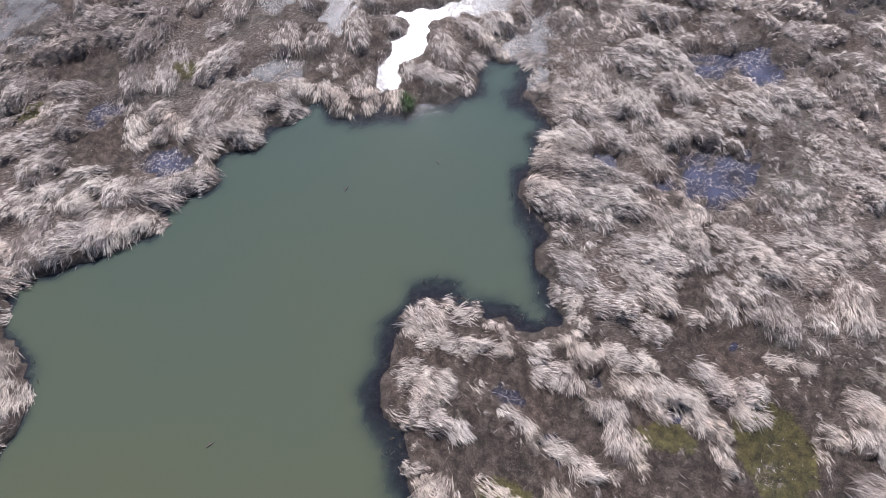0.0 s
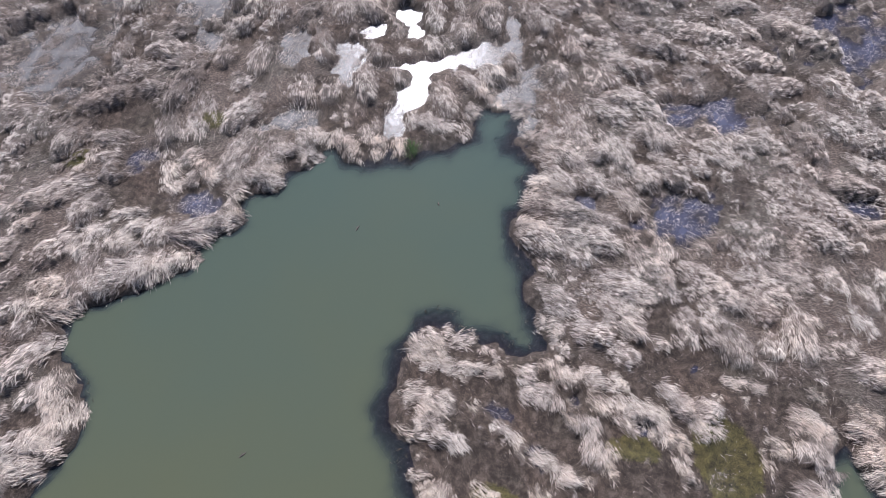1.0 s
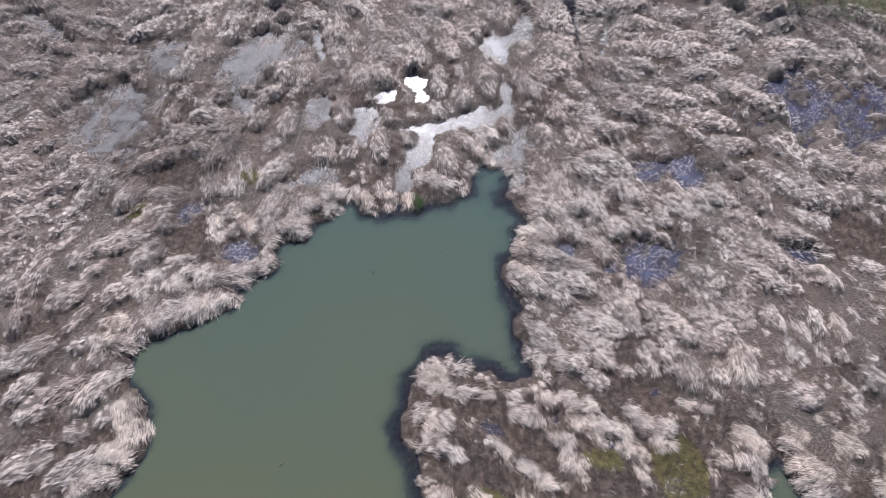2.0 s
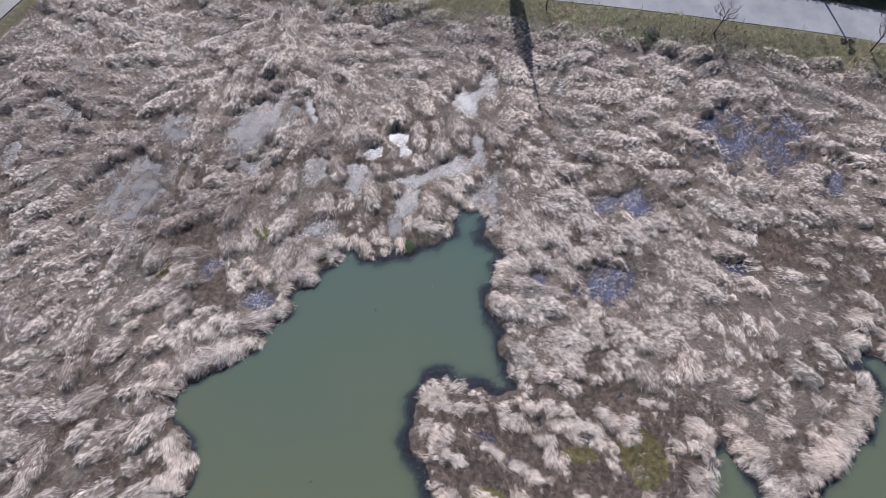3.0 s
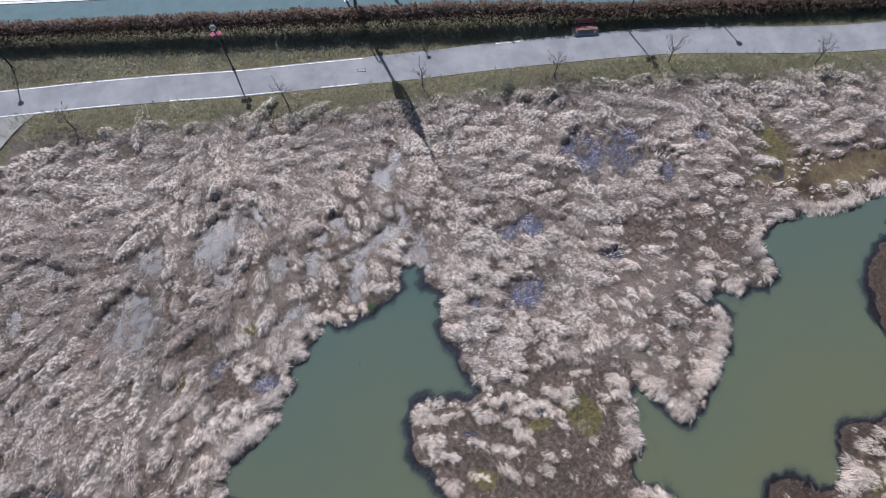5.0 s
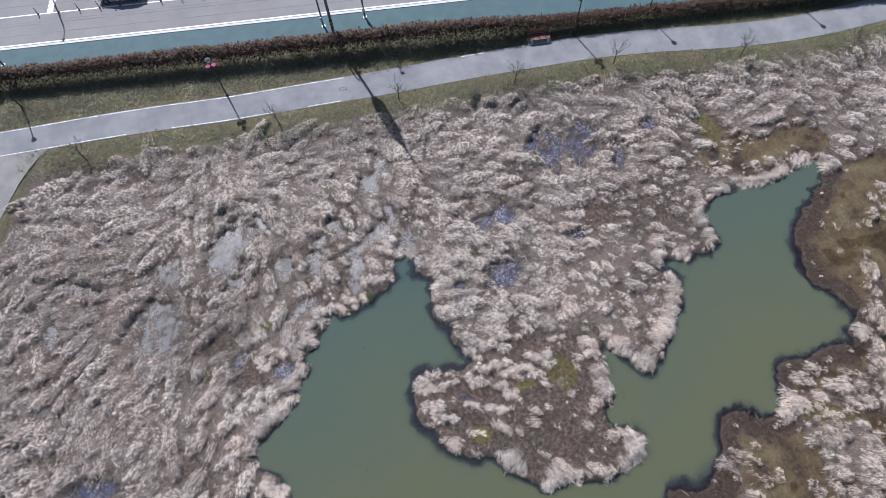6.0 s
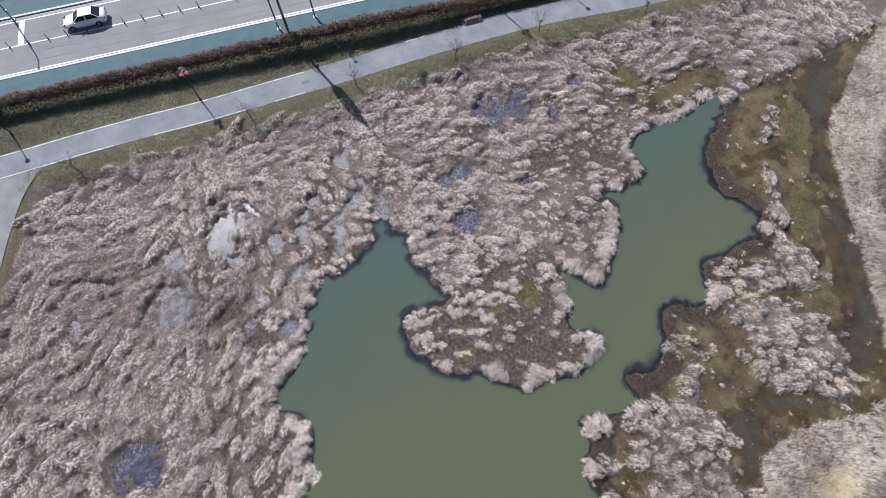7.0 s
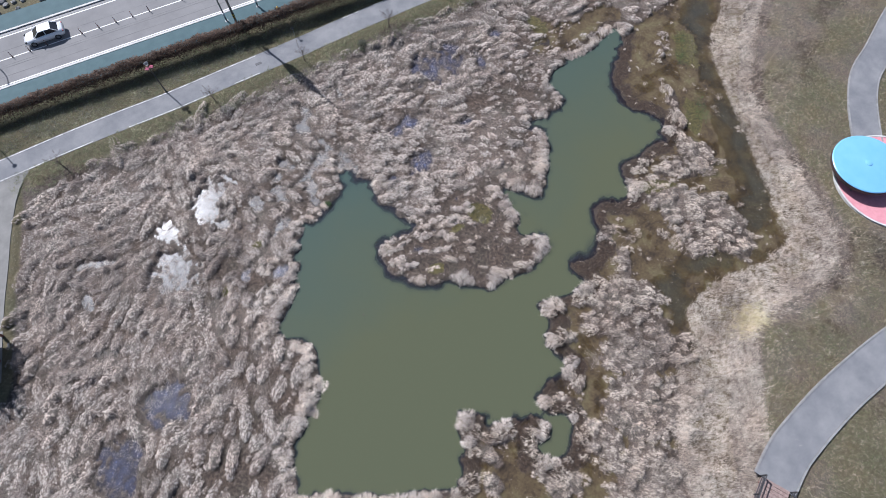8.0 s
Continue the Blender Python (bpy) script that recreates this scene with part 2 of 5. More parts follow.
# Plan of the pond, shore by shore, anticlockwise from the head of the north-west bay.
SHORE_WEST = [(1.6, 15.3), (1.0, 15.3), (0.2, 15.2), (-0.1, 14.1), (-0.6, 13.5), (-1.6, 13.3), (-2.5, 12.9), (-3.1, 13.0), (-4.2, 12.6), (-5.1, 12.8), (-5.6, 13.1), (-5.9, 12.4), (-6.6, 12.1), (-7.4, 11.9), (-7.1, 11.2), (-7.4, 10.7), (-8.5, 10.6), (-7.9, 9.5), (-8.4, 9.0), (-9.2, 8.7), (-9.6, 8.2), (-9.5, 7.4), (-10.3, 7.2), (-11.0, 6.6), (-11.8, 6.3), (-12.3, 5.8), (-13.1, 5.6), (-13.3, 4.7), (-13.0, 4.0), (-12.3, 3.2), (-11.7, 2.3), (-11.8, 1.2), (-12.4, -0.2), (-13.2, -1.3), (-13.9, -2.1), (-14.9, -3.0), (-16.9, -3.8), (-17.8, -4.4), (-18.0, -5.0), (-18.8, -5.4), (-18.9, -6.8), (-19.6, -7.5), (-19.3, -8.2)]
SHORE_SOUTH = [(-18.3, -8.8), (-16.8, -9.8), (-15.1, -11.4), (-13.3, -12.9), (-11.7, -13.9), (-9.4, -15.4), (-7.8, -14.9), (-7.3, -13.9), (-6.5, -13.6), (-6.1, -12.5), (-5.2, -11.2), (-4.6, -11.3), (-3.5, -12.5), (-3.8, -13.5), (-2.5, -13.9), (-0.6, -14.9), (0.3, -16.3), (-0.3, -17.2), (-2.0, -17.0), (-1.8, -18.0), (-1.1, -19.0), (0.2, -19.2), (1.8, -18.0), (1.9, -16.9), (0.9, -16.0), (1.0, -14.4), (3.1, -13.8), (5.0, -14.0), (4.8, -12.5), (5.2, -10.9), (6.4, -10.3), (6.6, -9.4), (6.8, -8.2), (8.0, -8.5), (10.0, -9.2), (11.8, -9.3)]
SHORE_EAST = [(11.5, -8.2), (11.6, -7.1), (12.4, -6.9), (13.9, -7.9), (15.0, -7.4), (16.5, -6.3), (17.0, -5.1), (18.0, -4.3), (19.4, -4.3), (20.4, -5.1), (21.8, -5.4), (22.5, -4.3), (23.2, -2.8), (24.1, -2.5), (25.6, -2.9), (27.2, -3.0), (29.2, -2.8), (30.3, -2.2), (30.8, -0.8), (30.2, 0.6), (29.5, 2.4), (30.1, 4.7), (31.6, 6.6), (34.3, 8.6), (36.2, 9.8), (36.6, 10.8), (35.4, 11.1)]
SHORE_TONGUE = [(33.4, 10.9), (31.2, 10.6), (29.8, 11.0), (28.4, 11.1), (26.0, 11.0), (25.0, 9.7), (24.9, 8.2), (24.3, 7.2), (22.6, 7.0), (21.3, 7.2), (20.4, 8.8), (20.2, 7.7), (19.4, 7.2), (20.1, 6.4), (20.1, 5.2), (18.4, 3.1), (17.3, 2.2), (16.0, 1.2), (14.9, 0.4), (14.1, 1.3), (13.1, 2.7), (12.5, 3.5), (12.1, 2.5), (11.6, 1.0), (11.5, -0.3), (10.7, -0.9), (10.5, -2.0), (11.5, -2.5), (11.9, -3.8), (11.1, -4.6), (9.0, -5.1), (7.5, -4.8), (5.8, -4.1), (4.4, -4.3), (3.5, -2.9), (2.7, -1.9), (2.0, -1.0), (0.5, -0.4), (-0.6, 0.6)]
SHORE_BAY = [(-0.9, 1.4), (-1.2, 2.1), (-1.8, 2.7), (-1.8, 3.6), (-1.6, 4.8), (-1.4, 5.5), (-0.8, 6.1), (-0.1, 6.0), (0.7, 5.9), (1.6, 5.5), (2.5, 5.3), (3.3, 5.6), (2.9, 6.3), (2.7, 7.2), (2.6, 8.0), (2.3, 9.2), (2.0, 10.4), (2.4, 11.6), (2.8, 12.5), (2.7, 13.3), (1.7, 13.7), (1.5, 14.5)]
SHORE = smooth(SHORE_WEST + SHORE_SOUTH + SHORE_EAST + SHORE_TONGUE + SHORE_BAY, 3, True)

# Centre lines of the paths, the road, the ditch round the east side and the tall reed belt behind it.
PATH_NORTH = smooth([(-75, 46.5), (-50, 42.2), (-27, 38.1), (-20.8, 37.05), (-14.8, 35.9), (-8.7, 34.55), (-2.2, 33.4), (5.8, 31.95), (12.0, 31.0), (18.0, 29.95), (24.5, 28.7), (30, 27.2), (36, 25.3), (42, 23.75), (48, 22.9), (55, 22.4), (75, 21), (110, 15)], 5)
PATH_WEST = smooth([(-29.5, 38.4), (-28.4, 36.2), (-28.9, 33.5), (-30.4, 30.4), (-31.8, 27.4), (-33.2, 24.6), (-34.6, 21.5), (-36.5, 17)], 5)
PATH_EAST = smooth([(10.9, -31.2), (13.0, -30.6), (15.0, -30.3), (20.0, -30.1), (25.0, -30.35), (29.0, -30.8), (36, -32), (46, -34.2), (60, -39)], 5)
PATH_PLAZA = smooth([(70, -6.5), (61, -8.6), (55.5, -10.2), (51.3, -11.3), (47.8, -13.4), (44.2, -16.5)], 5)
DITCH = smooth([(50, 9.5), (45, 6.5), (41.5, 2.8), (38.6, -1.6), (36, -6), (33.4, -10.2), (30.4, -14.6), (26.8, -16), (22, -14.8), (18, -14.2), (16, -16.6), (13.6, -19.2)], 4)
BELT = smooth([(62, 10), (50, 4.4), (45.9, 2.2), (42.6, -0.6), (39.2, -3.0), (37.0, -6.2), (35.3, -10.2), (33.8, -14.2), (32.2, -18.2), (29.6, -20.4), (24, -19.8), (20.6, -19), (17, -20.6), (14, -23.2), (11.5, -25.2), (8.5, -28.5)], 4)
ROAD_DIR, ROAD_NRM = np.array([0.969, -0.247]), np.array([0.247, 0.969])
PLAZA = (41.9, -20.7)

# Standing water in the reeds: x, y, half length, half width, turn in degrees.
PUDDLES_NORTH = [(-4.7, 19.2, 0.6, 0.55, 10), (-3.3, 20.3, 0.6, 0.6, 40), (-2.8, 19.2, 0.4, 0.4, 0), (-7.7, 17.8, 0.7, 1.4, 5), (-5.4, 17.4, 0.75, 1.2, 0), (-2.6, 17.3, 1.8, 0.35, 5), (-2.4, 16.1, 0.6, 1.0, -20), (-3.1, 14.4, 0.45, 1.0, -10), (0.2, 18.2, 1.3, 0.5, 28), (1.5, 19.6, 0.4, 1.3, 8), (2.0, 16.2, 0.9, 1.9, -8), (-7.3, 14.2, 1.0, 0.55, 8), (-11.7, 18.0, 0.8, 0.8, 0), (0.9, 23.0, 0.7, 1.3, 25), (2.2, 24.5, 0.5, 1.0, -10), (6.5, 23.8, 0.35, 1.2, -15)]
PUDDLES_WEST = [(-11.7, 21.2, 1.5, 2.6, -30), (-18.0, 16.7, 1.9, 1.9, 0), (-16.7, 20.8, 0.9, 2.0, -25), (-24.2, 22.6, 2.0, 0.4, -30), (-24.4, 5.6, 1.8, 1.6, -40), (-30.1, 3.3, 1.6, 2.2, -35), (-10.2, 10.1, 0.7, 0.4, 10), (-12.9, 11.9, 0.7, 0.4, 30), (-26.0, 19.0, 0.6, 0.8, 0), (-8.7, 22.5, 0.35, 1.1, 15)]
PUDDLES_EAST = [(7.9, 11.1, 1.9, 0.9, 25), (9.8, 15.8, 2.0, 0.8, -8), (4.5, 11.4, 0.5, 0.4, 0), (14.9, 12.0, 0.8, 0.5, -20), (4.1, 4.1, 0.3, 0.35, 0), (6.3, 3.35, 0.6, 0.22, -25), (8.6, 1.9, 0.4, 0.3, 0), (8.1, 5.4, 0.35, 0.4, 0), (17.2, 20.3, 3.2, 2.0, -10), (20.0, 21.0, 0.9, 1.2, 20), (21.5, 17.6, 0.6, 1.5, -20), (25.5, 19.5, 0.8, 0.6, 0), (7.2, -14.9, 0.45, 0.9, -30), (1.6, 3.4, 0.5, 0.3, -30), (2.9, 2.2, 0.4, 0.25, -30)]
# Bare or thinly grown mud between the reeds.
BARE = [(-11.5, 10.4, 2.4, 1.5, 15), (-14.0, 13.5, 2.0, 1.0, 30), (-16.7, 17.0, 2.4, 1.3, 10), (3.0, 3.2, 2.6, 0.9, -32), (1.0, 1.6, 1.6, 1.0, -20), (6.5, -1.8, 2.2, 1.4, -35), (8.4, 5.4, 1.4, 0.9, -30), (8.6, 2.6, 1.2, 1.4, 0), (5.9, 3.0, 1.2, 0.6, -10), (17.5, 13.0, 1.6, 0.9, -35), (29.8, 17.0, 1.6, 3.0, -10), (-22.6, -3.4, 3.6, 1.4, -35), (11.3, -20.2, 1.2, 0.9, -35), (12.8, 17.5, 0.8, 1.8, 5), (21.6, 10.9, 1.6, 0.7, -30)]
ALGAE = [(5.9, 2.7, 1.2, 0.6, -10), (8.8, 2.6, 1.1, 1.5, 0), (-10.4, 13.8, 0.6, 0.6, 0), (-15.2, 11.5, 0.6, 0.4, 30), (33.8, -3.0, 1.0, 2.4, -35), (29.8, 17.2, 1.0, 1.8, -10), (1.8, 0.6, 0.9, 0.6, -30), (40.5, 4.0, 1.4, 3.0, -35), (24.5, -6.5, 2.0, 0.7, -35)]
FLATS = [(33.5, 12.6, 3.0, 1.6, -15), (34.0, 4.6, 2.6, 5.4, -38), (31.6, 3.0, 1.4, 4.0, -20), (18.6, -7.2, 1.7, 2.6, -30), (14.0, -8.9, 2.1, 1.3, -30), (25.0, -4.3, 3.0, 0.8, -10), (39.5, 7.0, 3.0, 2.6, 0), (19.5, -11.5, 2.2, 2.6, -30), (-0.2, -15.6, 1.4, 0.9, -30), (31.0, 14.0, 3.5, 2.2, -20)]

# Reed islets on the east side, and the single clumps that stand out on the tongue and the west bank.
ISLETS_A = [(24.7, -8.7, 5.2, 1.8, -71), (27.6, -6.1, 3.8, 1.2, -35), (24.8, -11.7, 4.6, 2.0, -79), (30.6, -6.0, 1.7, 1.0, -52), (26.5, -13.2, 3.6, 1.7, -107), (22.3, -12.6, 2.4, 1.3, -71), (30.8, -4.3, 1.4, 0.7, -86), (33.9, 0.3, 1.6, 0.65, -119), (32.3, -2.0, 1.3, 0.8, -119), (37.4, 5.1, 1.0, 0.5, 15), (38.9, 6.0, 1.3, 0.6, -116), (17.7, -8.1, 1.6, 0.8, -34), (15.9, -10.2, 1.9, 0.65, -129), (12.9, -12.0, 3.9, 1.4, -41), (7.7, -9.3, 1.0, 0.3, -40), (11.9, -14.9, 3.6, 1.8, -47)]
ISLETS_B = [(6.3, -11.8, 1.3, 0.5, -45), (4.7, -14.9, 1.4, 0.9, -102), (11.1, -17.2, 3.8, 2.1, -39), (1.9, -16.1, 1.9, 1.0, -50), (2.8, -20.0, 1.9, 1.3, -60), (8.3, -21.2, 3.8, 2.9, -39), (4.0, -25.2, 3.6, 2.9, -39), (-5.5, -12.7, 1.3, 0.95, -102), (-3.7, -14.5, 1.1, 0.9, -14), (-0.6, -16.1, 1.0, 0.9, -80), (-5.3, -15.2, 1.3, 0.7, -69), (-2.0, -17.3, 0.9, 0.7, -24), (-7.7, -15.8, 0.65, 0.75, -39), (-1.9, -20.2, 1.9, 1.4, -59), (-6.5, -17.3, 0.8, 0.7, -71), (32.0, 12.3, 2.2, 0.5, -15)]
CLUMPS_TONGUE = [(-0.2, 5.7, 0.8, 0.4, -7), (-0.7, 4.8, 0.7, 0.35, -10), (-0.75, 3.6, 0.75, 0.55, -28), (-0.1, 2.7, 0.8, 0.45, -24), (-0.7, 1.3, 0.35, 0.3, -20), (0.5, 4.7, 1.0, 0.25, -8), (2.9, 4.2, 0.8, 0.5, -40), (3.5, 4.9, 0.65, 0.45, -50), (4.7, 4.7, 0.75, 0.4, -22), (4.6, 2.8, 0.8, 0.5, -80), (5.6, 3.7, 0.7, 0.4, -42), (6.4, 3.6, 0.95, 0.4, -50), (7.8, 4.2, 0.95, 0.5, -28), (8.1, 3.5, 0.65, 0.4, -33), (3.3, 1.9, 0.9, 0.35, -36), (1.9, 2.8, 0.6, 0.2, -40), (7.4, 2.3, 0.45, 0.35, -76), (11.6, 3.8, 0.8, 0.55, -40)]
CLUMPS_EAST = [(11.7, 2.6, 0.75, 0.5, -65), (13.1, 3.7, 0.55, 0.4, -24), (9.6, 5.0, 0.8, 0.2, -6), (1.3, 5.3, 0.35, 0.22, -42), (3.5, 5.9, 0.4, 0.3, -50), (3.2, 6.5, 0.5, 0.3, -20), (2.5, 14.3, 0.7, 0.5, -30), (2.9, 11.5, 0.7, 0.35, -25), (2.8, 10.2, 0.7, 0.3, -15), (10.9, -2.8, 0.5, 0.6, -20), (6.8, -4.2, 0.6, 0.3, -90), (9.2, -4.6, 0.4, 0.3, -60)]
CLUMPS_WEST = [(-6.7, 12.5, 0.85, 0.45, 180), (-4.6, 12.9, 0.5, 0.45, -95), (-3.6, 13.1, 0.5, 0.4, -80), (-8.3, 11.4, 1.1, 0.55, -12), (-11.3, 11.1, 0.8, 0.45, -72), (-10.0, 11.4, 0.6, 0.4, -40), (-8.7, 9.25, 0.65, 0.35, 205), (-8.7, 10.0, 0.4, 0.3, -80), (-9.9, 7.7, 0.6, 0.4, 225), (-12.0, 6.9, 1.2, 0.6, 215), (-12.1, 8.4, 0.8, 0.5, 230), (-14.6, 5.8, 0.9, 0.6, 236), (-13.6, 4.3, 0.55, 0.35, 204), (-12.5, 2.1, 1.2, 0.8, -80), (-12.7, 0.6, 0.9, 0.6, 211)]
CLUMPS_BANK = [(-13.6, 8.1, 0.8, 0.5, -96), (-16.0, 8.5, 0.6, 0.4, 218), (-12.4, 9.3, 0.65, 0.3, 196), (-1.5, 14.4, 0.75, 0.4, -20), (0.5, 16.1, 0.65, 0.4, -60), (-14.8, 11.3, 0.7, 0.25, 244), (-11.2, 13.2, 0.5, 0.35, 252), (-13.2, -1.0, 1.2, 0.7, -60), (-15.3, -2.6, 0.9, 0.6, -30), (-18.6, -4.3, 0.9, 0.5, -20), (-19.4, -6.0, 0.9, 0.5, -10), (-21.0, 3.2, 1.2, 0.6, 215), (-26.3, 8.4, 1.1, 0.45, 235)]


def pools(x, y, some, fray=0.5):
    """How deep a place lies in any of the ovals: 1 at the middle, 0 at the ragged rim."""
    best = np.zeros(np.shape(x))
    wob = ((fbm(x * 0.9, y * 0.9, 31) - 0.5) * 2.2 + (fbm(x * 3.1, y * 3.1, 33) - 0.5) * 1.5) * fray
    for cx, cy, a, b, turn in some:
        c, s = math.cos(radians(turn)), math.sin(radians(turn))
        u, v = ((x - cx) * c + (y - cy) * s) / a, (-(x - cx) * s + (y - cy) * c) / b
        best = np.maximum(best, 1 - np.sqrt(u * u + v * v) / (1.15 + wob))
    return np.clip(best, 0, 1)


# ---------------------------------------------------------------- mesh helpers
def raw_mesh(name, verts, loops, starts, material, attrs=None, soft=False):
    """A mesh from arrays: corners, the corners of all faces in a row, and where each face starts."""
    me = bpy.data.meshes.new(name)
    me.vertices.add(len(verts))
    me.vertices.foreach_set("co", np.ascontiguousarray(verts, np.float32).ravel())
    me.loops.add(len(loops))
    me.loops.foreach_set("vertex_index", np.ascontiguousarray(loops, np.int32).ravel())
    me.polygons.add(len(starts))
    me.polygons.foreach_set("loop_start", np.ascontiguousarray(starts, np.int32))
    if soft:
        me.polygons.foreach_set("use_smooth", np.ones(len(starts), bool))
    me.update(calc_edges=True)
    for key, values in (attrs or {}).items():
        a = me.attributes.new(key, "FLOAT", "POINT")
        a.data.foreach_set("value", np.ascontiguousarray(values, np.float32))
    me.materials.append(material)
    return me


def part(name, bm, material, parent=None, label="", soft=False):
    me = bpy.data.meshes.new(name)
    bmesh.ops.recalc_face_normals(bm, faces=bm.faces)
    for f in bm.faces:
        f.smooth = soft
    bm.to_mesh(me)
    bm.free()
    me.materials.append(material)
    ob = new(name, me)
    if parent:
        ob.parent = parent
    return tagged(ob, label)


def thing(name, place, label, category, group="", turn=0.0):
    ob = new(name)
    ob.matrix_world = pose(*place, 0, 0, turn)
    return tagged(ob, label, category, group)


def box(bm, size, at=(0, 0, 0), turn=(0, 0, 0), bevel=0.0):
    made = bmesh.ops.create_cube(bm, size=1.0)["verts"]
    bmesh.ops.transform(bm, verts=made, matrix=pose(*at, *turn) @ Matrix.Diagonal((*size, 1)))
    if bevel:
        edges = list({e for v in made for e in v.link_edges})
        bmesh.ops.bevel(bm, geom=edges, offset=bevel, segments=2, affect="EDGES")
    return bm


def tube(bm, points, radii, sides=6):
    rings = []
    for k, (p, r) in enumerate(zip(points, radii)):
        a, b = Vector(points[max(k - 1, 0)]), Vector(points[min(k + 1, len(points) - 1)])
        q = (b - a).to_track_quat("Z", "Y").to_matrix()
        rings.append([bm.verts.new(Vector(p) + q @ Vector((r * math.cos(w), r * math.sin(w), 0))) for w in (2 * math.pi * s / sides for s in range(sides))])
    for r0, r1 in zip(rings, rings[1:]):
        for s in range(sides):
            bm.faces.new((r0[s], r0[(s + 1) % sides], r1[(s + 1) % sides], r1[s]))
    bm.faces.new(rings[0][::-1]), bm.faces.new(rings[-1])
    return bm


def lathe(bm, outline, sides=24, at=(0, 0, 0)):
    rings = [[bm.verts.new((at[0] + r * math.cos(w), at[1] + r * math.sin(w), at[2] + z)) for w in (2 * math.pi * s / sides for s in range(sides))] for r, z in outline]
    for r0, r1 in zip(rings, rings[1:]):
        for s in range(sides):
            bm.faces.new((r0[s], r0[(s + 1) % sides], r1[(s + 1) % sides], r1[s]))
    bm.faces.new(rings[0][::-1]), bm.faces.new(rings[-1])
    return bm


# ---------------------------------------------------------------- the lie of the land
def far_steps(first, last, cell):
    near = np.arange(first, last + cell / 2, cell)
    out = np.cumsum(np.geomspace(cell * 2, 420, 26))
    return np.concatenate([near[0] - out[::-1], near, near[-1] + out])


CELL = 0.215
GX, GY = far_steps(-42, 58, CELL), far_steps(-38, 60, CELL)
MX, MY = np.meshgrid(GX, GY)
_, OFF_N, _ = to_line(MX, MY, PATH_NORTH)
DIST_W, OFF_W, _ = to_line(MX, MY, PATH_WEST)
DIST_E, OFF_E, _ = to_line(MX, MY, PATH_EAST)
DIST_P, _, _ = to_line(MX, MY, PATH_PLAZA)
DIST_D, _, _ = to_line(MX, MY, DITCH)
DIST_B, OFF_B, _ = to_line(MX, MY, BELT)
shore_d, _, _ = to_line(MX, MY, SHORE, True)
SD = np.where(inside(MX, MY, SHORE), -shore_d, shore_d)
SD = SD + np.where(np.abs(SD) < 3, (fbm(MX * 2.2, MY * 2.2, 3) - 0.5) * 0.45 + (fbm(MX * 1.1, MY * 1.1, 7) - 0.5) * 0.75 + step(14, 20, MX + 0.6 * MY) * (fbm(MX * 0.9, MY * 0.9, 5) - 0.5) * 1.1, 0)
ROAD_S = MX * ROAD_NRM[0] + MY * ROAD_NRM[1]
BEYOND = np.where(OFF_B > 0, DIST_B, -DIST_B)

PUDDLES_NORTH, PUDDLES_WEST, PUDDLES_EAST = ([(x, y, grow * a, grow * b, t) for x, y, a, b, t in some] for grow, some in ((1.12, PUDDLES_NORTH), (1.2, PUDDLES_WEST), (1.06, PUDDLES_EAST)))
pud = np.maximum.reduce([pools(MX, MY, s, 0.75) for s in (PUDDLES_NORTH, PUDDLES_WEST, PUDDLES_EAST)])
bare, algae, flat = pools(MX, MY, BARE), pools(MX, MY, ALGAE), pools(MX, MY, FLATS)
marsh = 0.13 + 0.16 * (fbm(MX * 0.6, MY * 0.6, 11) - 0.35) + 0.22 * (fbm(MX * 2.0, MY * 2.0, 12) - 0.5)
marsh = marsh * (1 - 0.75 * np.clip(bare * 3, 0, 1)) + 0.02
marsh = marsh * (1 - step(0, 0.25, pud)) + step(0, 0.25, pud) * (0.006 - 0.13 * pud + 0.26 * (fbm(MX * 1.7, MY * 1.7, 17) - 0.5) + 0.17 * (vnoise(MX * 3.7, MY * 3.7, 27) - 0.5))
marsh = np.where(flat > 0, marsh * (1 - step(0, 0.3, flat)) + step(0, 0.3, flat) * (0.0 + 0.09 * (fbm(MX * 1.4, MY * 1.4, 14) - 0.5)), marsh)
islet = np.maximum(pools(MX, MY, ISLETS_A, 0.35), pools(MX, MY, ISLETS_B, 0.35))
JX, JY = MX + 5 * (fbm(MX * 0.35, MY * 0.35, 62) - 0.5), MY + 5 * (fbm(MX * 0.35, MY * 0.35, 63) - 0.5)
EASTSIDE = ((MX > 5) & (MY < -7.0)) | ((MX > 13) & (MY < -1.6)) | ((MX > 28.6) & (MY < 9.6)) | ((MX > -9) & (MY < -10.5)) | ((JX > 36) & (JX < 43) & (JY < 9.5)) | ((JX > 30.5) & (JX < 38) & (JY < 14.5) & (MY > 11.5))
EASTSIDE = EASTSIDE & (BEYOND < 1.0)
open_mud = EASTSIDE * (1 - step(0, 0.12, islet))
marsh = np.where(EASTSIDE, marsh * (1 - open_mud) + open_mud * (0.015 + 0.10 * (fbm(MX * 0.7, MY * 0.7, 14) - 0.5)), marsh)
ditch = (0.35 + 0.65 * step(0.40, 0.58, fbm(MX * 0.22, MY * 0.22, 36))) * (1 - step(0.2, 2.3, DIST_D + 1.2 * (fbm(MX * 0.8, MY * 0.8, 16) - 0.5)))
marsh -= ditch * (0.05 + 0.06 * fbm(MX, MY, 15)) + 0.10 * (1 - step(0.1, 1.6, DIST_D + 4.6 * (fbm(MX * 0.6, MY * 0.6, 26) - 0.42)))
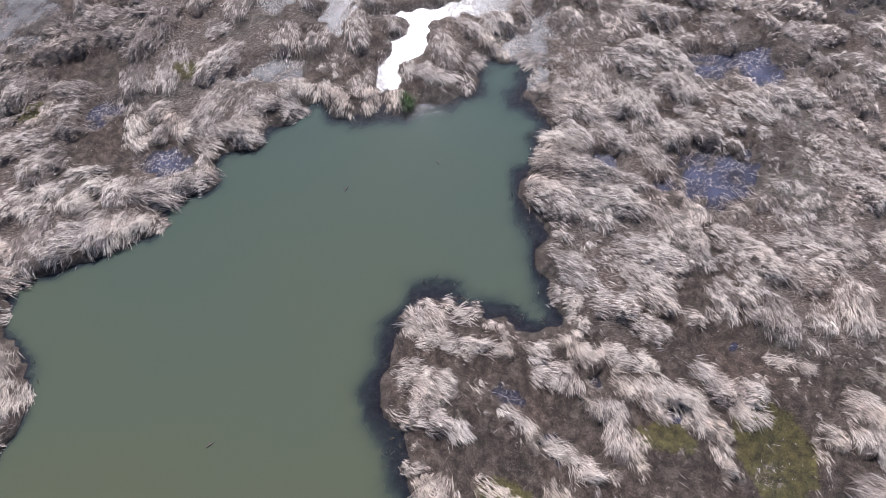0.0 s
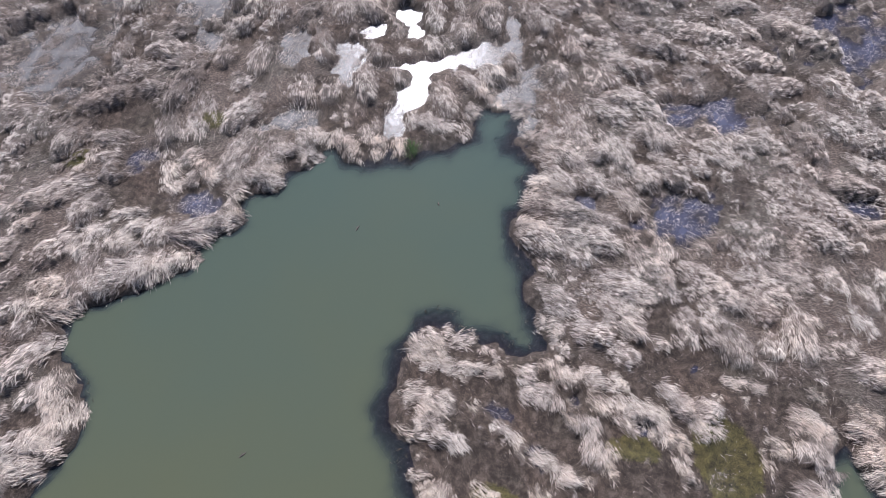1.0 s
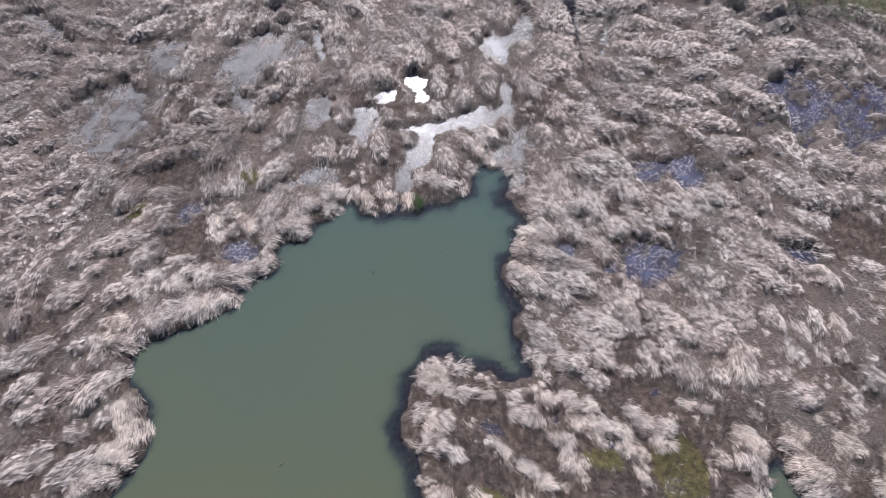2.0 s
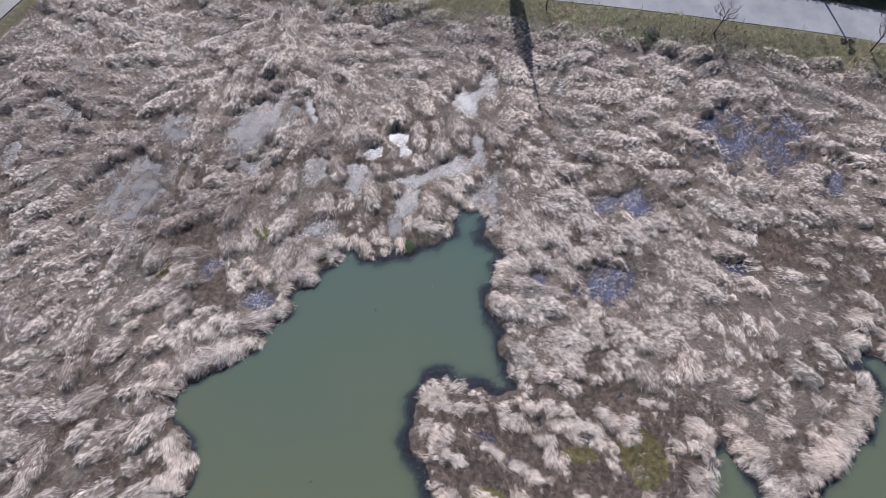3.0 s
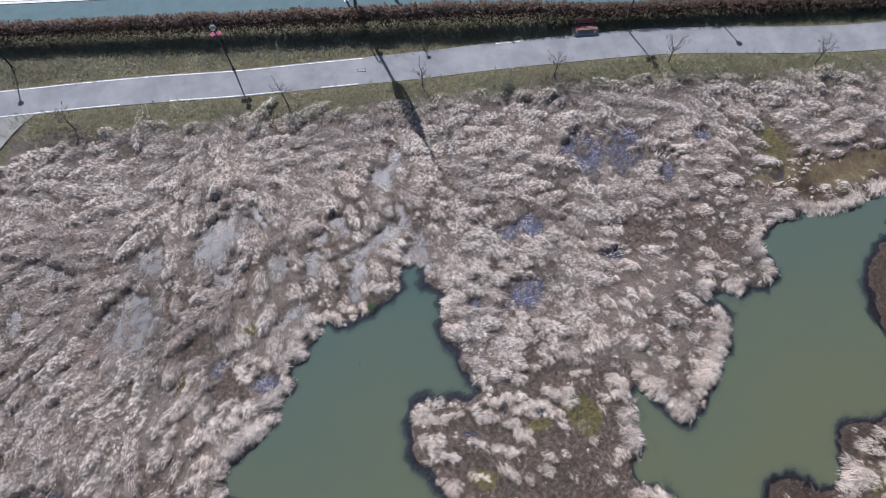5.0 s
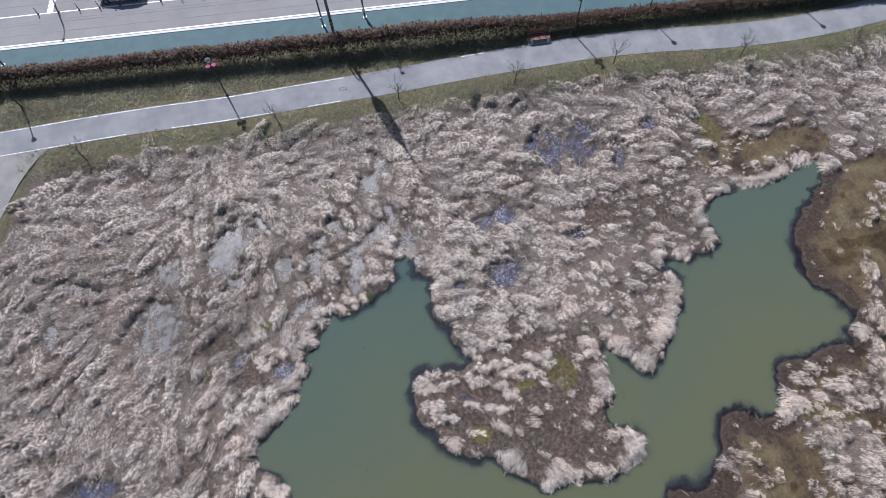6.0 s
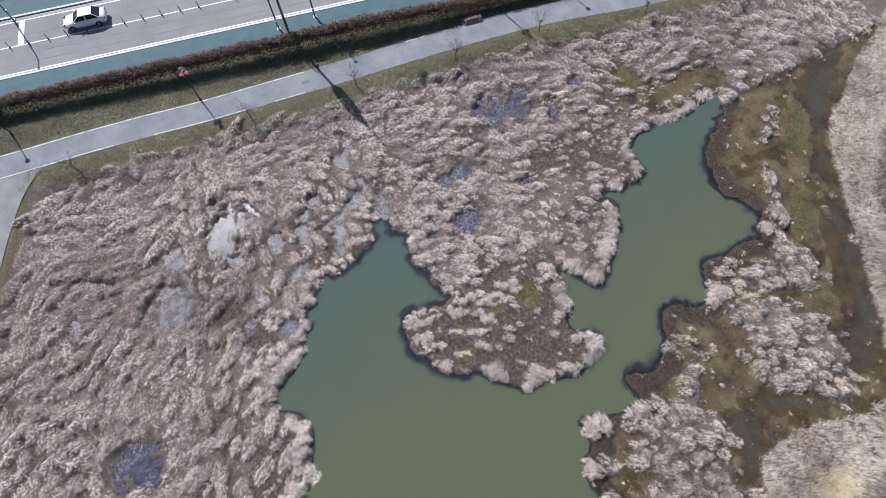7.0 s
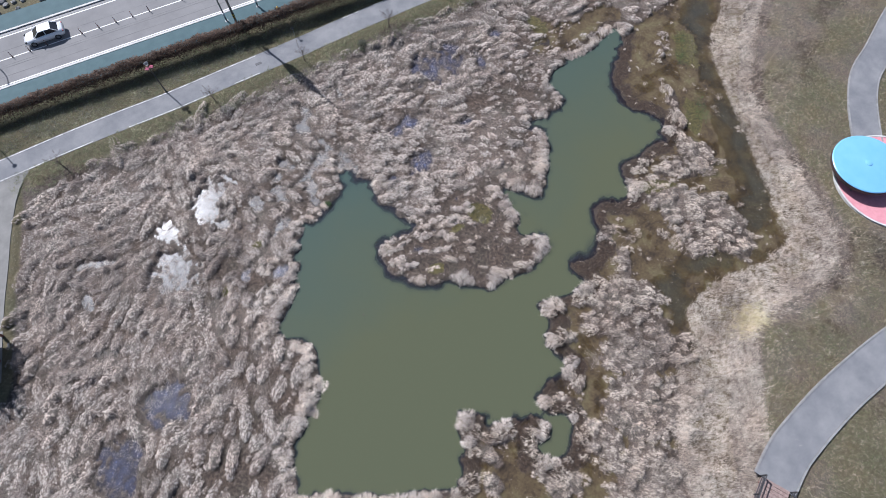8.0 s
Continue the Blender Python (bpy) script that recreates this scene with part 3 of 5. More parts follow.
shelf = 0.02 + (0.12 + 0.40 * fbm(MX * 0.5, MY * 0.5, 21)) * step(-6.5, -2.5, MX) * (1 - step(3.5, 5.0, MX)) * step(-4, -1, MY) * (1 - step(12.5, 16, MY)) + 0.6 * step(11, 15, MX) * (1 - step(3, 9, MY)) * step(7, 16, MX - MY * 0.5)
stub_side = step(13, 17, MX) * (1 - step(3, 9, MY)) * step(8, 17, MX - MY * 0.5)
bed = -0.03 - 0.06 * step(0, 1, -SD / shelf) - 1.3 * step(0, 0.5 + 0.4 * (shelf > 0.08), -SD - shelf)
soft_bed = 0.02 - 0.10 * step(-0.2, 0.5, -SD) + 0.09 * (fbm(MX * 1.6, MY * 1.6, 34) - 0.5) - 1.3 * step(0.15, 1.0, -SD)
bed = bed * (1 - stub_side) + soft_bed * stub_side
GZ = np.where(SD < 0, bed, np.minimum(marsh, 0.0 + np.maximum(marsh, 0) * step(-0.1, 0.5, SD) + np.minimum(marsh, 0)))
# the bank up to the north path, the fill under the road, the east meadow and the west path
up = step(-6.4, -1.7, OFF_N)
GZ = GZ * (1 - up) + up * (0.905 + 0.03 * fbm(MX, MY, 18))
rise = step(1.8, 4.5, OFF_N)
GZ = GZ * (1 - rise) + rise * (1.12 + 0.10 * (fbm(MX, MY, 19) - 0.5))
meadow = np.clip(step(1.8, 6.0, BEYOND) * (MX > -5), 0, 1) * (1 - up)
GZ = GZ * (1 - meadow) + meadow * (0.62 + 0.12 * fbm(MX * 0.4, MY * 0.4, 23))
west = 1 - step(1.6, 3.6, DIST_W)
west = np.maximum(west, step(0, 2, OFF_W * 0 + np.where((MX < -30) & (MY > 16), -(MX + 34 - (MY - 21) * 0.46), 0)) * (MY < 40) * (MY > 10))
GZ = np.maximum(GZ * (1 - west) + west * 0.89, np.where(west > 0.5, 0.5, -9))
# overlapping layers of laid reed, like ragged thatch: each rises along its lay and drops at its tips
def layers(turn, seed, wave):
    u = MX * math.cos(radians(turn)) + MY * math.sin(radians(turn)) + 1.5 * (fbm(MX * 0.45, MY * 0.45, seed) - 0.5)
    v = -MX * math.sin(radians(turn)) + MY * math.cos(radians(turn)) + 1.5 * (fbm(MX * 0.45, MY * 0.45, seed + 3) - 0.5)
    return (u * wave + 2.3 * vnoise(u * 0.55, v * 1.25, seed + 1) + 0.5 * vnoise(u * 1.6, v * 3.1, seed + 2)) % 1.0


LAYER = np.where((MX < -7.5) & (MY < 13), layers(-115, 61, 0.85), np.where((MX < -7.5) & (MY >= 13), layers(205, 71, 0.7), np.where((MX < 3) & (MY > 12.5), layers(-70, 81, 0.9), layers(-32, 91, 0.95))))
SWELL = np.clip(1.7 * fbm(MX * 0.7, MY * 0.7, 66) - 0.32, 0.22, 1.0)
# far from the water and on the dense band beside the bay the reeds lie in closed mats; elsewhere mud shows between them
INLAND = step(4.0, 8.5, SD) * ~EASTSIDE
CLOSED = np.maximum(INLAND, step(2.0, 3.0, MX) * (1 - step(10.0, 14.0, MX)) * step(5.2, 6.6, MY))
# heaps of laid reed: x, y, half length, half width, turn (radians), height
GROW = (SD > 0.1) * (OFF_N < -3.5) * (DIST_W > 2.6) * (1 - west) * np.where(EASTSIDE, np.maximum(step(0.0, 0.1, islet) * 1.3, 0.07), np.clip(1 - 2.4 * bare - 5.0 * pud, 0, 1)) * (BEYOND < 0.8) * (1 - ditch)
GROW = np.clip(GROW, 0, 1)


def at_grid(field, x, y):
    """The value of a field of the plan at places within its fine part."""
    i = np.clip(np.searchsorted(GX, x) - 1, 0, len(GX) - 2)
    j = np.clip(np.searchsorted(GY, y) - 1, 0, len(GY) - 2)
    f, g = np.clip((x - GX[i]) / (GX[i + 1] - GX[i]), 0, 1), np.clip((y - GY[j]) / (GY[j + 1] - GY[j]), 0, 1)
    return (field[j, i] * (1 - f) + field[j, i + 1] * f) * (1 - g) + (field[j + 1, i] * (1 - f) + field[j + 1, i + 1] * f) * g


# Which way the reeds lie: x, y, degrees.
LAY_EAST = [(8, 10, -38), (12, 14, -26), (6, 18, -32), (14, 6, -36), (18, 8, -40), (4, 3, -46), (8, -2, -42), (0, 3, -28), (4, 7, -30), (20, 20, -20), (26, 16, -34), (32, 14, -30), (10, 26, -14), (25, -10, -46), (12, -14, -46), (3, -17, -62), (8, -24, -40), (34, 2, -110)]
LAY_WEST = [(1, 20, -48), (-3, 15, -78), (-7, 13, -35), (-9, 10.5, -40), (-12, 7, -138), (-15, 5, -126), (-13, 1, -112), (-14, 12, -110), (-8, 19, -75), (-13, 19, -150), (-5, 26, -12), (-18, 27, -172), (-25, 21, -148), (-27, 12, -132), (-24, 3, -125), (-20, -4, -118), (-30, 4, -120), (-17, 15, -135)]


def flow(x, y):
    """Which way the reeds have been laid, in radians."""
    c, s = np.zeros(np.shape(x)), np.zeros(np.shape(x))
    for ax, ay, deg in LAY_EAST + LAY_WEST:
        w = np.exp(-((x - ax) ** 2 + (y - ay) ** 2) / 26.0) + 1e-5
        c, s = c + w * math.cos(radians(deg)), s + w * math.sin(radians(deg))
    swirl = 1.0 + 0.9 * (1 - step(-8, -4, x))
    return np.arctan2(s, c) + np.radians(swirl * (75 * (fbm(x * 0.16, y * 0.16, 41) - 0.5) + 75 * (fbm(x * 0.45, y * 0.45, 43) - 0.5)))


def lay_heaps():
    """Combed heaps of laid reed that hardly overlap: x, y, half length, half width, turn in radians, height."""
    rng = np.random.RandomState(5)
    n = 30000
    x, y = rng.uniform(-38, 57, n), rng.uniform(-34, 33, n)
    tongue = (x > -2.2) & (x < 12.6) & (y < 5.6) & (y > -5.6)
    east = at_grid(EASTSIDE * 1.0, x, y) > 0.5
    inland, closed = at_grid(INLAND, x, y), at_grid(CLOSED, x, y)
    chance = at_grid(GROW, x, y) * np.where(tongue, 0.32, 1.0) * np.where((x < -8) & (y > -2) & (y < 13), 0.8, 1.0)
    for some in (CLUMPS_TONGUE, CLUMPS_EAST, CLUMPS_WEST, CLUMPS_BANK):
        chance *= 1 - (pools(x, y, some, 0.0) > 0.02)
    ok = rng.rand(n) < chance
    x, y, tongue, east, inland, closed = x[ok], y[ok], tongue[ok], east[ok], inland[ok], closed[ok]
    n = len(x)
    big = np.clip(np.exp(rng.normal(math.log(0.60), 0.42, n)), 0.26, 1.5) * np.where(tongue, 0.75, 1.0) * (1 + 0.3 * inland)
    big *= np.where(east & (at_grid(islet, x, y) < 0.02), 0.5, 1.0)
    big *= np.where(east, 0.78, np.where((x > 8) & (y < 15), 0.72 + 0.28 * inland, np.where(x < -6, 1.15, 1.0)))
    wide = np.clip(big * rng.uniform(0.32, 0.66, n) * np.where(east, 1.25, np.where(x < -6, 1.2, 1.0)) * (1 - 0.25 * inland), 0.12, 0.55)
    turn = flow(x, y) + rng.normal(0, 0.22, n)
    high = (0.09 + 0.66 * wide * rng.uniform(0.5, 1.4, n)) * (1 + 0.05 * inland)
    room = 1.02 - 0.31 * closed + 0.09 * inland - 0.27 * east
    order = np.argsort(-big * rng.uniform(0.5, 1.5, n))
    kept = np.zeros((0, 3))
    rows = []
    for k in order:
        if len(rows):
            q = kept[: len(rows)]
            near = np.flatnonzero((np.abs(q[:, 0] - x[k]) < 1.6) & (np.abs(q[:, 1] - y[k]) < 1.6))
            crowded = False
            for i in near:
                o = rows[i]
                dx, dy = x[k] - o[0], y[k] - o[1]
                u, v = dx * math.cos(o[4]) + dy * math.sin(o[4]), -dx * math.sin(o[4]) + dy * math.cos(o[4])
                if (u / (room[k] * (o[2] + big[k]))) ** 2 + (v / (room[k] * (o[3] + wide[k]))) ** 2 < 1:
                    crowded = True
                    break
            if crowded:
                continue
        if len(rows) == len(kept):
            kept = np.concatenate([kept, np.zeros((2000, 3))])
        kept[len(rows)] = (x[k], y[k], 0)
        rows.append((x[k], y[k], big[k], wide[k], turn[k], high[k]))
    return np.array(rows)


HEAPS = lay_heaps()
NAMED = np.array([(x, y, a, b, radians(t), 0.12 + 0.42 * b) for x, y, a, b, t in CLUMPS_TONGUE + CLUMPS_EAST + CLUMPS_WEST + CLUMPS_BANK])


def tufts_of(row, seed):
    """The few overlapping tufts that make up one clump."""
    rng = np.random.RandomState(seed)
    rows = []
    for k in range(5):
        u, v = ((k - 2) * 0.36 + rng.uniform(-0.14, 0.14)) * row[2], rng.uniform(-0.5, 0.5) * row[3]
        c, s = math.cos(row[4]), math.sin(row[4])
        rows.append((row[0] + u * c - v * s, row[1] + u * s + v * c, row[2] * rng.uniform(0.32, 0.55), row[3] * rng.uniform(0.5, 0.9), row[4] + rng.normal(0, 0.35), row[5] * rng.uniform(0.6, 1.15)))
    return np.array(rows)


def along_line(line, spacing):
    seg = np.r_[0, np.cumsum(np.linalg.norm(np.diff(line, axis=0), axis=1))]
    s = np.arange(0, seg[-1], spacing)
    return np.stack([np.interp(s, seg, line[:, 0]), np.interp(s, seg, line[:, 1])], -1)


def shore_tussocks():
    """Tussocks that lean out over the pond, as rows like those of the heaps."""
    line, rows = along_line(SHORE, 0.8), []
    t_dir = np.roll(line, -1, 0) - np.roll(line, 1, 0)
    out_ang = np.arctan2(-t_dir[:, 0], t_dir[:, 1]) + math.pi
    for k, (x, y) in enumerate(line):
        rng = np.random.RandomState(900 + k)
        probe = [at_grid(SD, np.array([x + 0.5 * math.cos(w)]), np.array([y + 0.5 * math.sin(w)]))[0] for w in (out_ang[k], out_ang[k] + math.pi)]
        out = out_ang[k] if probe[0] < probe[1] else out_ang[k] + math.pi
        size = rng.uniform(0.45, 1.0)
        bx, by = x - 0.55 * size * math.cos(out), y - 0.55 * size * math.sin(out)
        here = np.array([bx]), np.array([by])
        crowded = max(float(pools(*here, some, 0.0)[0]) for some in (CLUMPS_TONGUE, CLUMPS_EAST, CLUMPS_WEST, CLUMPS_BANK))
        keep = 0.45 if (-2 < x < 3.4 and y < 15) or (2 < x < 9 and -6 < y < 0) else 0.85
        if crowded > 0.05 or rng.rand() > keep or (at_grid(EASTSIDE * 1.0, *here)[0] > 0.5 and at_grid(islet, *here)[0] < 0.03) or at_grid(bare, *here)[0] > 0.3:
            continue
        rows.append((bx, by, size, size * rng.uniform(0.5, 0.75), out + rng.normal(0, 0.35), 0.16 + 0.34 * size))
    return np.array(rows)


TUSSOCKS = shore_tussocks()
NAMED_TUFTS = [tufts_of(row, 600 + n) for n, row in enumerate(NAMED)]
MOUND = np.zeros_like(GZ)
for x, y, a, b, t, h in np.concatenate([HEAPS, TUSSOCKS] + NAMED_TUFTS):
    i0, i1 = np.searchsorted(GX, [x - a - 0.2, x + a + 0.2])
    j0, j1 = np.searchsorted(GY, [y - a - 0.2, y + a + 0.2])
    dx, dy = MX[j0:j1, i0:i1] - x, MY[j0:j1, i0:i1] - y
    u, v = (dx * math.cos(t) + dy * math.sin(t)) / a, (-dx * math.sin(t) + dy * math.cos(t)) / b
    lump = h * np.sqrt(np.clip(1 - u * u - v * v, 0, 1)) * (0.58 + 0.42 * u) * (0.55 + 0.9 * vnoise(MX[j0:j1, i0:i1] * 2.7, MY[j0:j1, i0:i1] * 2.7, 37))
    MOUND[j0:j1, i0:i1] = np.maximum(MOUND[j0:j1, i0:i1], lump)
COVER = np.clip(GROW - 0.45 * step(0.54, 0.68, fbm(MX * 0.33, MY * 0.33, 57)) - 0.2, 0, 1) * (~EASTSIDE | (islet > 0.05)) * step(0.0, 0.35, SD) * np.where(EASTSIDE, 0.45, 1.0)
COVER = COVER * (0.3 + 0.7 * CLOSED) * np.where((MX > -2.2) & (MX < 12.6) & (MY < 5.6) & (MY > -5.6), 0.35 * step(0.45, 0.6, fbm(MX * 0.8, MY * 0.8, 58)), 1.0)
THICK = COVER * SWELL * LAYER
MOUND = np.maximum(MOUND, 0.02 * COVER + (0.08 + 0.16 * INLAND) * THICK)
MOUND = MOUND * (1 - step(0.02, 0.16, pud))
GZ = GZ + MOUND * (SD > -0.4)
GZ = np.where((algae > 0.12) & (SD > 0.1), np.maximum(GZ, 0.012 + 0.03 * (fbm(MX * 2, MY * 2, 29) - 0.35)), GZ)
TONGUE = step(-2.6, -1.6, MX) * (1 - step(12.0, 13.5, MX)) * step(-6, -5, MY) * (1 - step(4.8, 6.0, MY))
GAPS = step(0.52, 0.66, fbm(MX * 0.33, MY * 0.33, 57))
LITTER = np.clip(np.maximum(0.72 - 0.5 * TONGUE - 0.45 * GAPS - 1.6 * bare - 1.6 * pud - 3 * flat - 2 * ditch - 0.9 * open_mud - 0.5 * (1 - step(0.2, 1.2, SD)), np.clip(MOUND * 8, 0, 1) * step(0.05, 0.4, SD)), 0, 1) * (SD > -0.05)
TURF = np.clip(np.maximum.reduce([step(-4.4, -1.9, OFF_N + 2.4 * (fbm(MX * 0.5, MY * 0.5, 47) - 0.5)), step(2.6, 4.2, BEYOND) * (MX > -5) * (0.22 + 0.7 * fbm(MX * 0.3, MY * 0.3, 48)), (1 - step(1.9, 3.0, DIST_W))]), 0, 1)
THATCH = np.clip(MOUND * 8 - 0.25, 0, 1) * step(0.05, 0.4, SD)
SILT = np.clip(np.maximum.reduce([step(0, 0.25, flat), ditch * 0.6, open_mud * 0.85]), 0, 1) * np.where(EASTSIDE, step(0.8, 2.1, SD + 1.2 * (fbm(MX, MY, 39) - 0.5)), 1)
PEAT = np.clip(np.where(EASTSIDE, 1.15 - step(0.6, 2.0, SD + 1.2 * (fbm(MX, MY, 39) - 0.5)), 0) + stub_side * (SD < 0.3) * 1.0, 0, 1)
ALG = step(0.0, 0.4, algae)
WET = np.clip(np.maximum(np.maximum(step(0, .2, pud), ditch), 1 - step(0.0, 0.4, SD)), 0, 1) * (1 - TURF)


def ground_z(x, y):
    return float(at_grid(GZ, np.array([x]), np.array([y]))[0])


def sheet(name, keep, z, material, attrs, soft=True):
    """The cells of the plan that keep marks, as one mesh."""
    ny, nx = MX.shape
    idx = np.arange(nx * ny).reshape(ny, nx)
    quads = np.stack([idx[:-1, :-1], idx[:-1, 1:], idx[1:, 1:], idx[1:, :-1]], -1)[keep]
    used, inv = np.unique(quads, return_inverse=True)
    verts = np.stack([MX.ravel()[used], MY.ravel()[used], (z.ravel()[used] if np.ndim(z) else np.full(len(used), z))], -1)
    return raw_mesh(name, verts, inv.ravel(), np.arange(len(quads)) * 4, material, {k: v.ravel()[used] for k, v in attrs.items()}, soft)


every = np.ones((MX.shape[0] - 1, MX.shape[1] - 1), bool)
ground = new("ground", sheet("ground", every, GZ, GROUND, {"litter": LITTER, "turf": TURF, "thatch": THATCH, "silt": SILT, "algae": ALG, "peat": PEAT, "wet": WET}))
tagged(ground, "dark wet marsh mud with matted reed litter and grassy banks", "ground", kind="structure")


def corners(field, how):
    return how.reduce([field[:-1, :-1], field[:-1, 1:], field[1:, :-1], field[1:, 1:]])


low = corners(GZ, np.minimum) < 0.0
nearpond = corners(SD, np.minimum) < 0.12
fine = (np.diff(GX)[None, :] < CELL * 1.5) & (np.diff(GY)[:, None] < CELL * 1.5)
depth = np.maximum(-GZ, 0)
pond = new("pond_water", sheet("pond_water", low & nearpond & fine, 0.0, POND, {"depth": depth}))
tagged(pond, "still murky grey-green pond water between reed banks", "water", kind="structure")
pale_side = corners(np.maximum(pools(MX, MY, PUDDLES_NORTH, 0.9), pools(MX, MY, PUDDLES_WEST[:4] + PUDDLES_WEST[8:], 0.9)), np.maximum) > 0
silty = new("silty_water", sheet("silty_water", low & ~nearpond & fine & pale_side, 0.0, SHEET_PALE, {"depth": depth}))
tagged(silty, "pale silty water film lying in the flattened reeds", "water", kind="structure")
east_side = corners(EASTSIDE * 1.0 + ditch, np.maximum) > 0.2
ditch_w = new("ditch_water", sheet("ditch_water", low & ~nearpond & fine & ~pale_side & east_side, 0.0, DITCH_WATER, {"depth": depth}))
tagged(ditch_w, "clear shallow water over olive silt in the ditch", "water", kind="structure")
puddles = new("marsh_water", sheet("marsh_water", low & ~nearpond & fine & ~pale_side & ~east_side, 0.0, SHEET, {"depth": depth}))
tagged(puddles, "shallow standing water lying in the reed bed", "water", kind="structure")


# ---------------------------------------------------------------- paths and road
def ribbon(name, line, left, right, z, material, thick=0.12, parent=None, lift=None):
    """A slab that follows a line; left and right are offsets from it, left positive."""
    p = np.array(line, float)
    t = np.gradient(p, axis=0)
    t /= np.linalg.norm(t, axis=1)[:, None]
    nrm = np.stack([-t[:, 1], t[:, 0]], -1)
    bm = bmesh.new()
    rows = []
    for k in range(len(p)):
        a, b = p[k] + nrm[k] * left, p[k] + nrm[k] * right
        zz = z if lift is None else lift[k]
        rows.append([bm.verts.new((*q, h)) for q, h in ((a, zz), (b, zz), (b, zz - thick), (a, zz - thick))])
    for r0, r1 in zip(rows, rows[1:]):
        for s in range(4):
            bm.faces.new((r0[s], r0[(s + 1) % 4], r1[(s + 1) % 4], r1[s]))
    bm.faces.new(rows[0]), bm.faces.new(rows[-1][::-1])
    return part(name, bm, material, parent)


def cut(line, x0, x1):
    return line[(line[:, 0] >= x0) & (line[:, 0] <= x1)]


path_n = tagged(ribbon("path_north", along_line(PATH_NORTH, 1.0), 1.42, -1.42, 0.95, ASPHALT), "pale grey asphalt footpath with worn white edge lines", "path", kind="structure")
for name, x0, x1, off in (("edge_line", -60, 2.2, 1.30), ("edge_line", 12.5, 15.0, 1.30), ("edge_line", -60, -17.0, -1.30), ("edge_line", -13.5, -4.5, -1.30), ("edge_line", -2.0, 1.7, -1.30)):
    ribbon(name, cut(along_line(PATH_NORTH, 0.5), x0, x1), off + 0.05, off - 0.05, 0.957, WORN_PAINT, 0.02, path_n)
PALE_CONCRETE = plain("side_path_concrete", (0.178, 0.171, 0.158), (0.255, 0.245, 0.227), 0.8, 0.9, relief=0.3, depth=0.004, fine=80.0)
path_w = tagged(ribbon("path_west", along_line(PATH_WEST, 0.6), 1.6, -1.5, 0.945, PALE_CONCRETE), "pale concrete side path curving round the reed bed", "path", kind="structure")
flare = bmesh.new()
foot = [flare.verts.new((x, y, 0.80)) for x, y in ((-24.1, 36.3), (-25.2, 35.5), (-26.1, 34.6), (-26.95, 33.4), (-27.75, 32.0), (-28.7, 30.2), (-29.6, 30.2), (-28.9, 36.9), (-25.0, 36.5))]
lid = bmesh.ops.extrude_face_region(flare, geom=[flare.faces.new(foot)])["geom"]
bmesh.ops.translate(flare, verts=[v for v in lid if isinstance(v, bmesh.types.BMVert)], vec=(0, 0, 0.141))
part("junction_flare", flare, PALE_CONCRETE, path_w)
path_e = tagged(ribbon("path_east", along_line(PATH_EAST, 0.8), 1.55, -1.55, 0.80, ASPHALT), "smooth grey asphalt path curving through dry grass", "path", kind="structure")
path_p = tagged(ribbon("path_plaza", along_line(PATH_PLAZA, 0.8), 1.35, -1.35, 0.80, ASPHALT), "grey asphalt path leading to a round pink plaza", "path", kind="structure")
for owner, line, z, half in ((path_e, PATH_EAST, 0.85, 1.63), (path_p, PATH_PLAZA, 0.85, 1.43)):
    for side in (1, -1):
        ribbon("kerb", along_line(line, 0.8), side * half + 0.07, side * half - 0.07, z, PATH_KERB, 0.2, owner)


def road_line(s, a, b, n=40):
    u = np.linspace(a, b, n)
    return ROAD_NRM[None] * s + ROAD_DIR[None] * u[:, None]


road = tagged(ribbon("road", road_line(45.3, -160, 160), 4.1, -4.1, 1.30, CONCRETE, 0.3), "pale grey two-lane road with tyre marks and white lines", "road", kind="structure")
for name, s, w, z in (("edge_line", 41.45, 0.16, 1.306), ("edge_line", 49.0, 0.16, 1.306)):
    ribbon(name, road_line(s, -160, 160), w / 2, -w / 2, z, PAINT, 0.02, road)
ribbon("centre_line", road_line(45.35, -160, 160), 0.07, -0.07, 1.306, PAINT, 0.02, road)
ribbon("stop_line", road_line(47.2, -35.2, -34.6, 3), 1.75, -1.75, 1.306, PAINT, 0.02, road)
for k, (s, w) in enumerate(((42.7, 0.05), (44.0, 0.07), (44.35, 0.04), (46.7, 0.05))):
    ribbon("tyre_mark", road_line(s, -160, 160), w, -w, 1.303, plain("worn_road", (0.125, 0.122, 0.12), (0.22, 0.213, 0.208), 0.25, 0.85), 0.02, road)
for name, s, half, lab in (("pavement_south", 39.25, 1.60, "teal-painted pavement between the road kerb and a hedge"), ("pavement_north", 51.3, 1.35, "teal-painted pavement on the far side of the road")):
    tagged(ribbon(name, road_line(s, -160, 160), half, -half, 1.40, TEAL, 0.3), lab, "pavement", kind="structure")
for s in (41.0, 49.75):
    tagged(ribbon("kerb", road_line(s, -160, 160), 0.13, -0.13, 1.44, KERB, 0.4), "white-painted concrete road kerb", "kerb", kind="structure")
tagged(ribbon("gutter", road_line(49.35, -160, 160), 0.22, -0.22, 1.31, DARK_METAL, 0.1), "dark drainage gutter along the road kerb", "gutter", kind="structure")

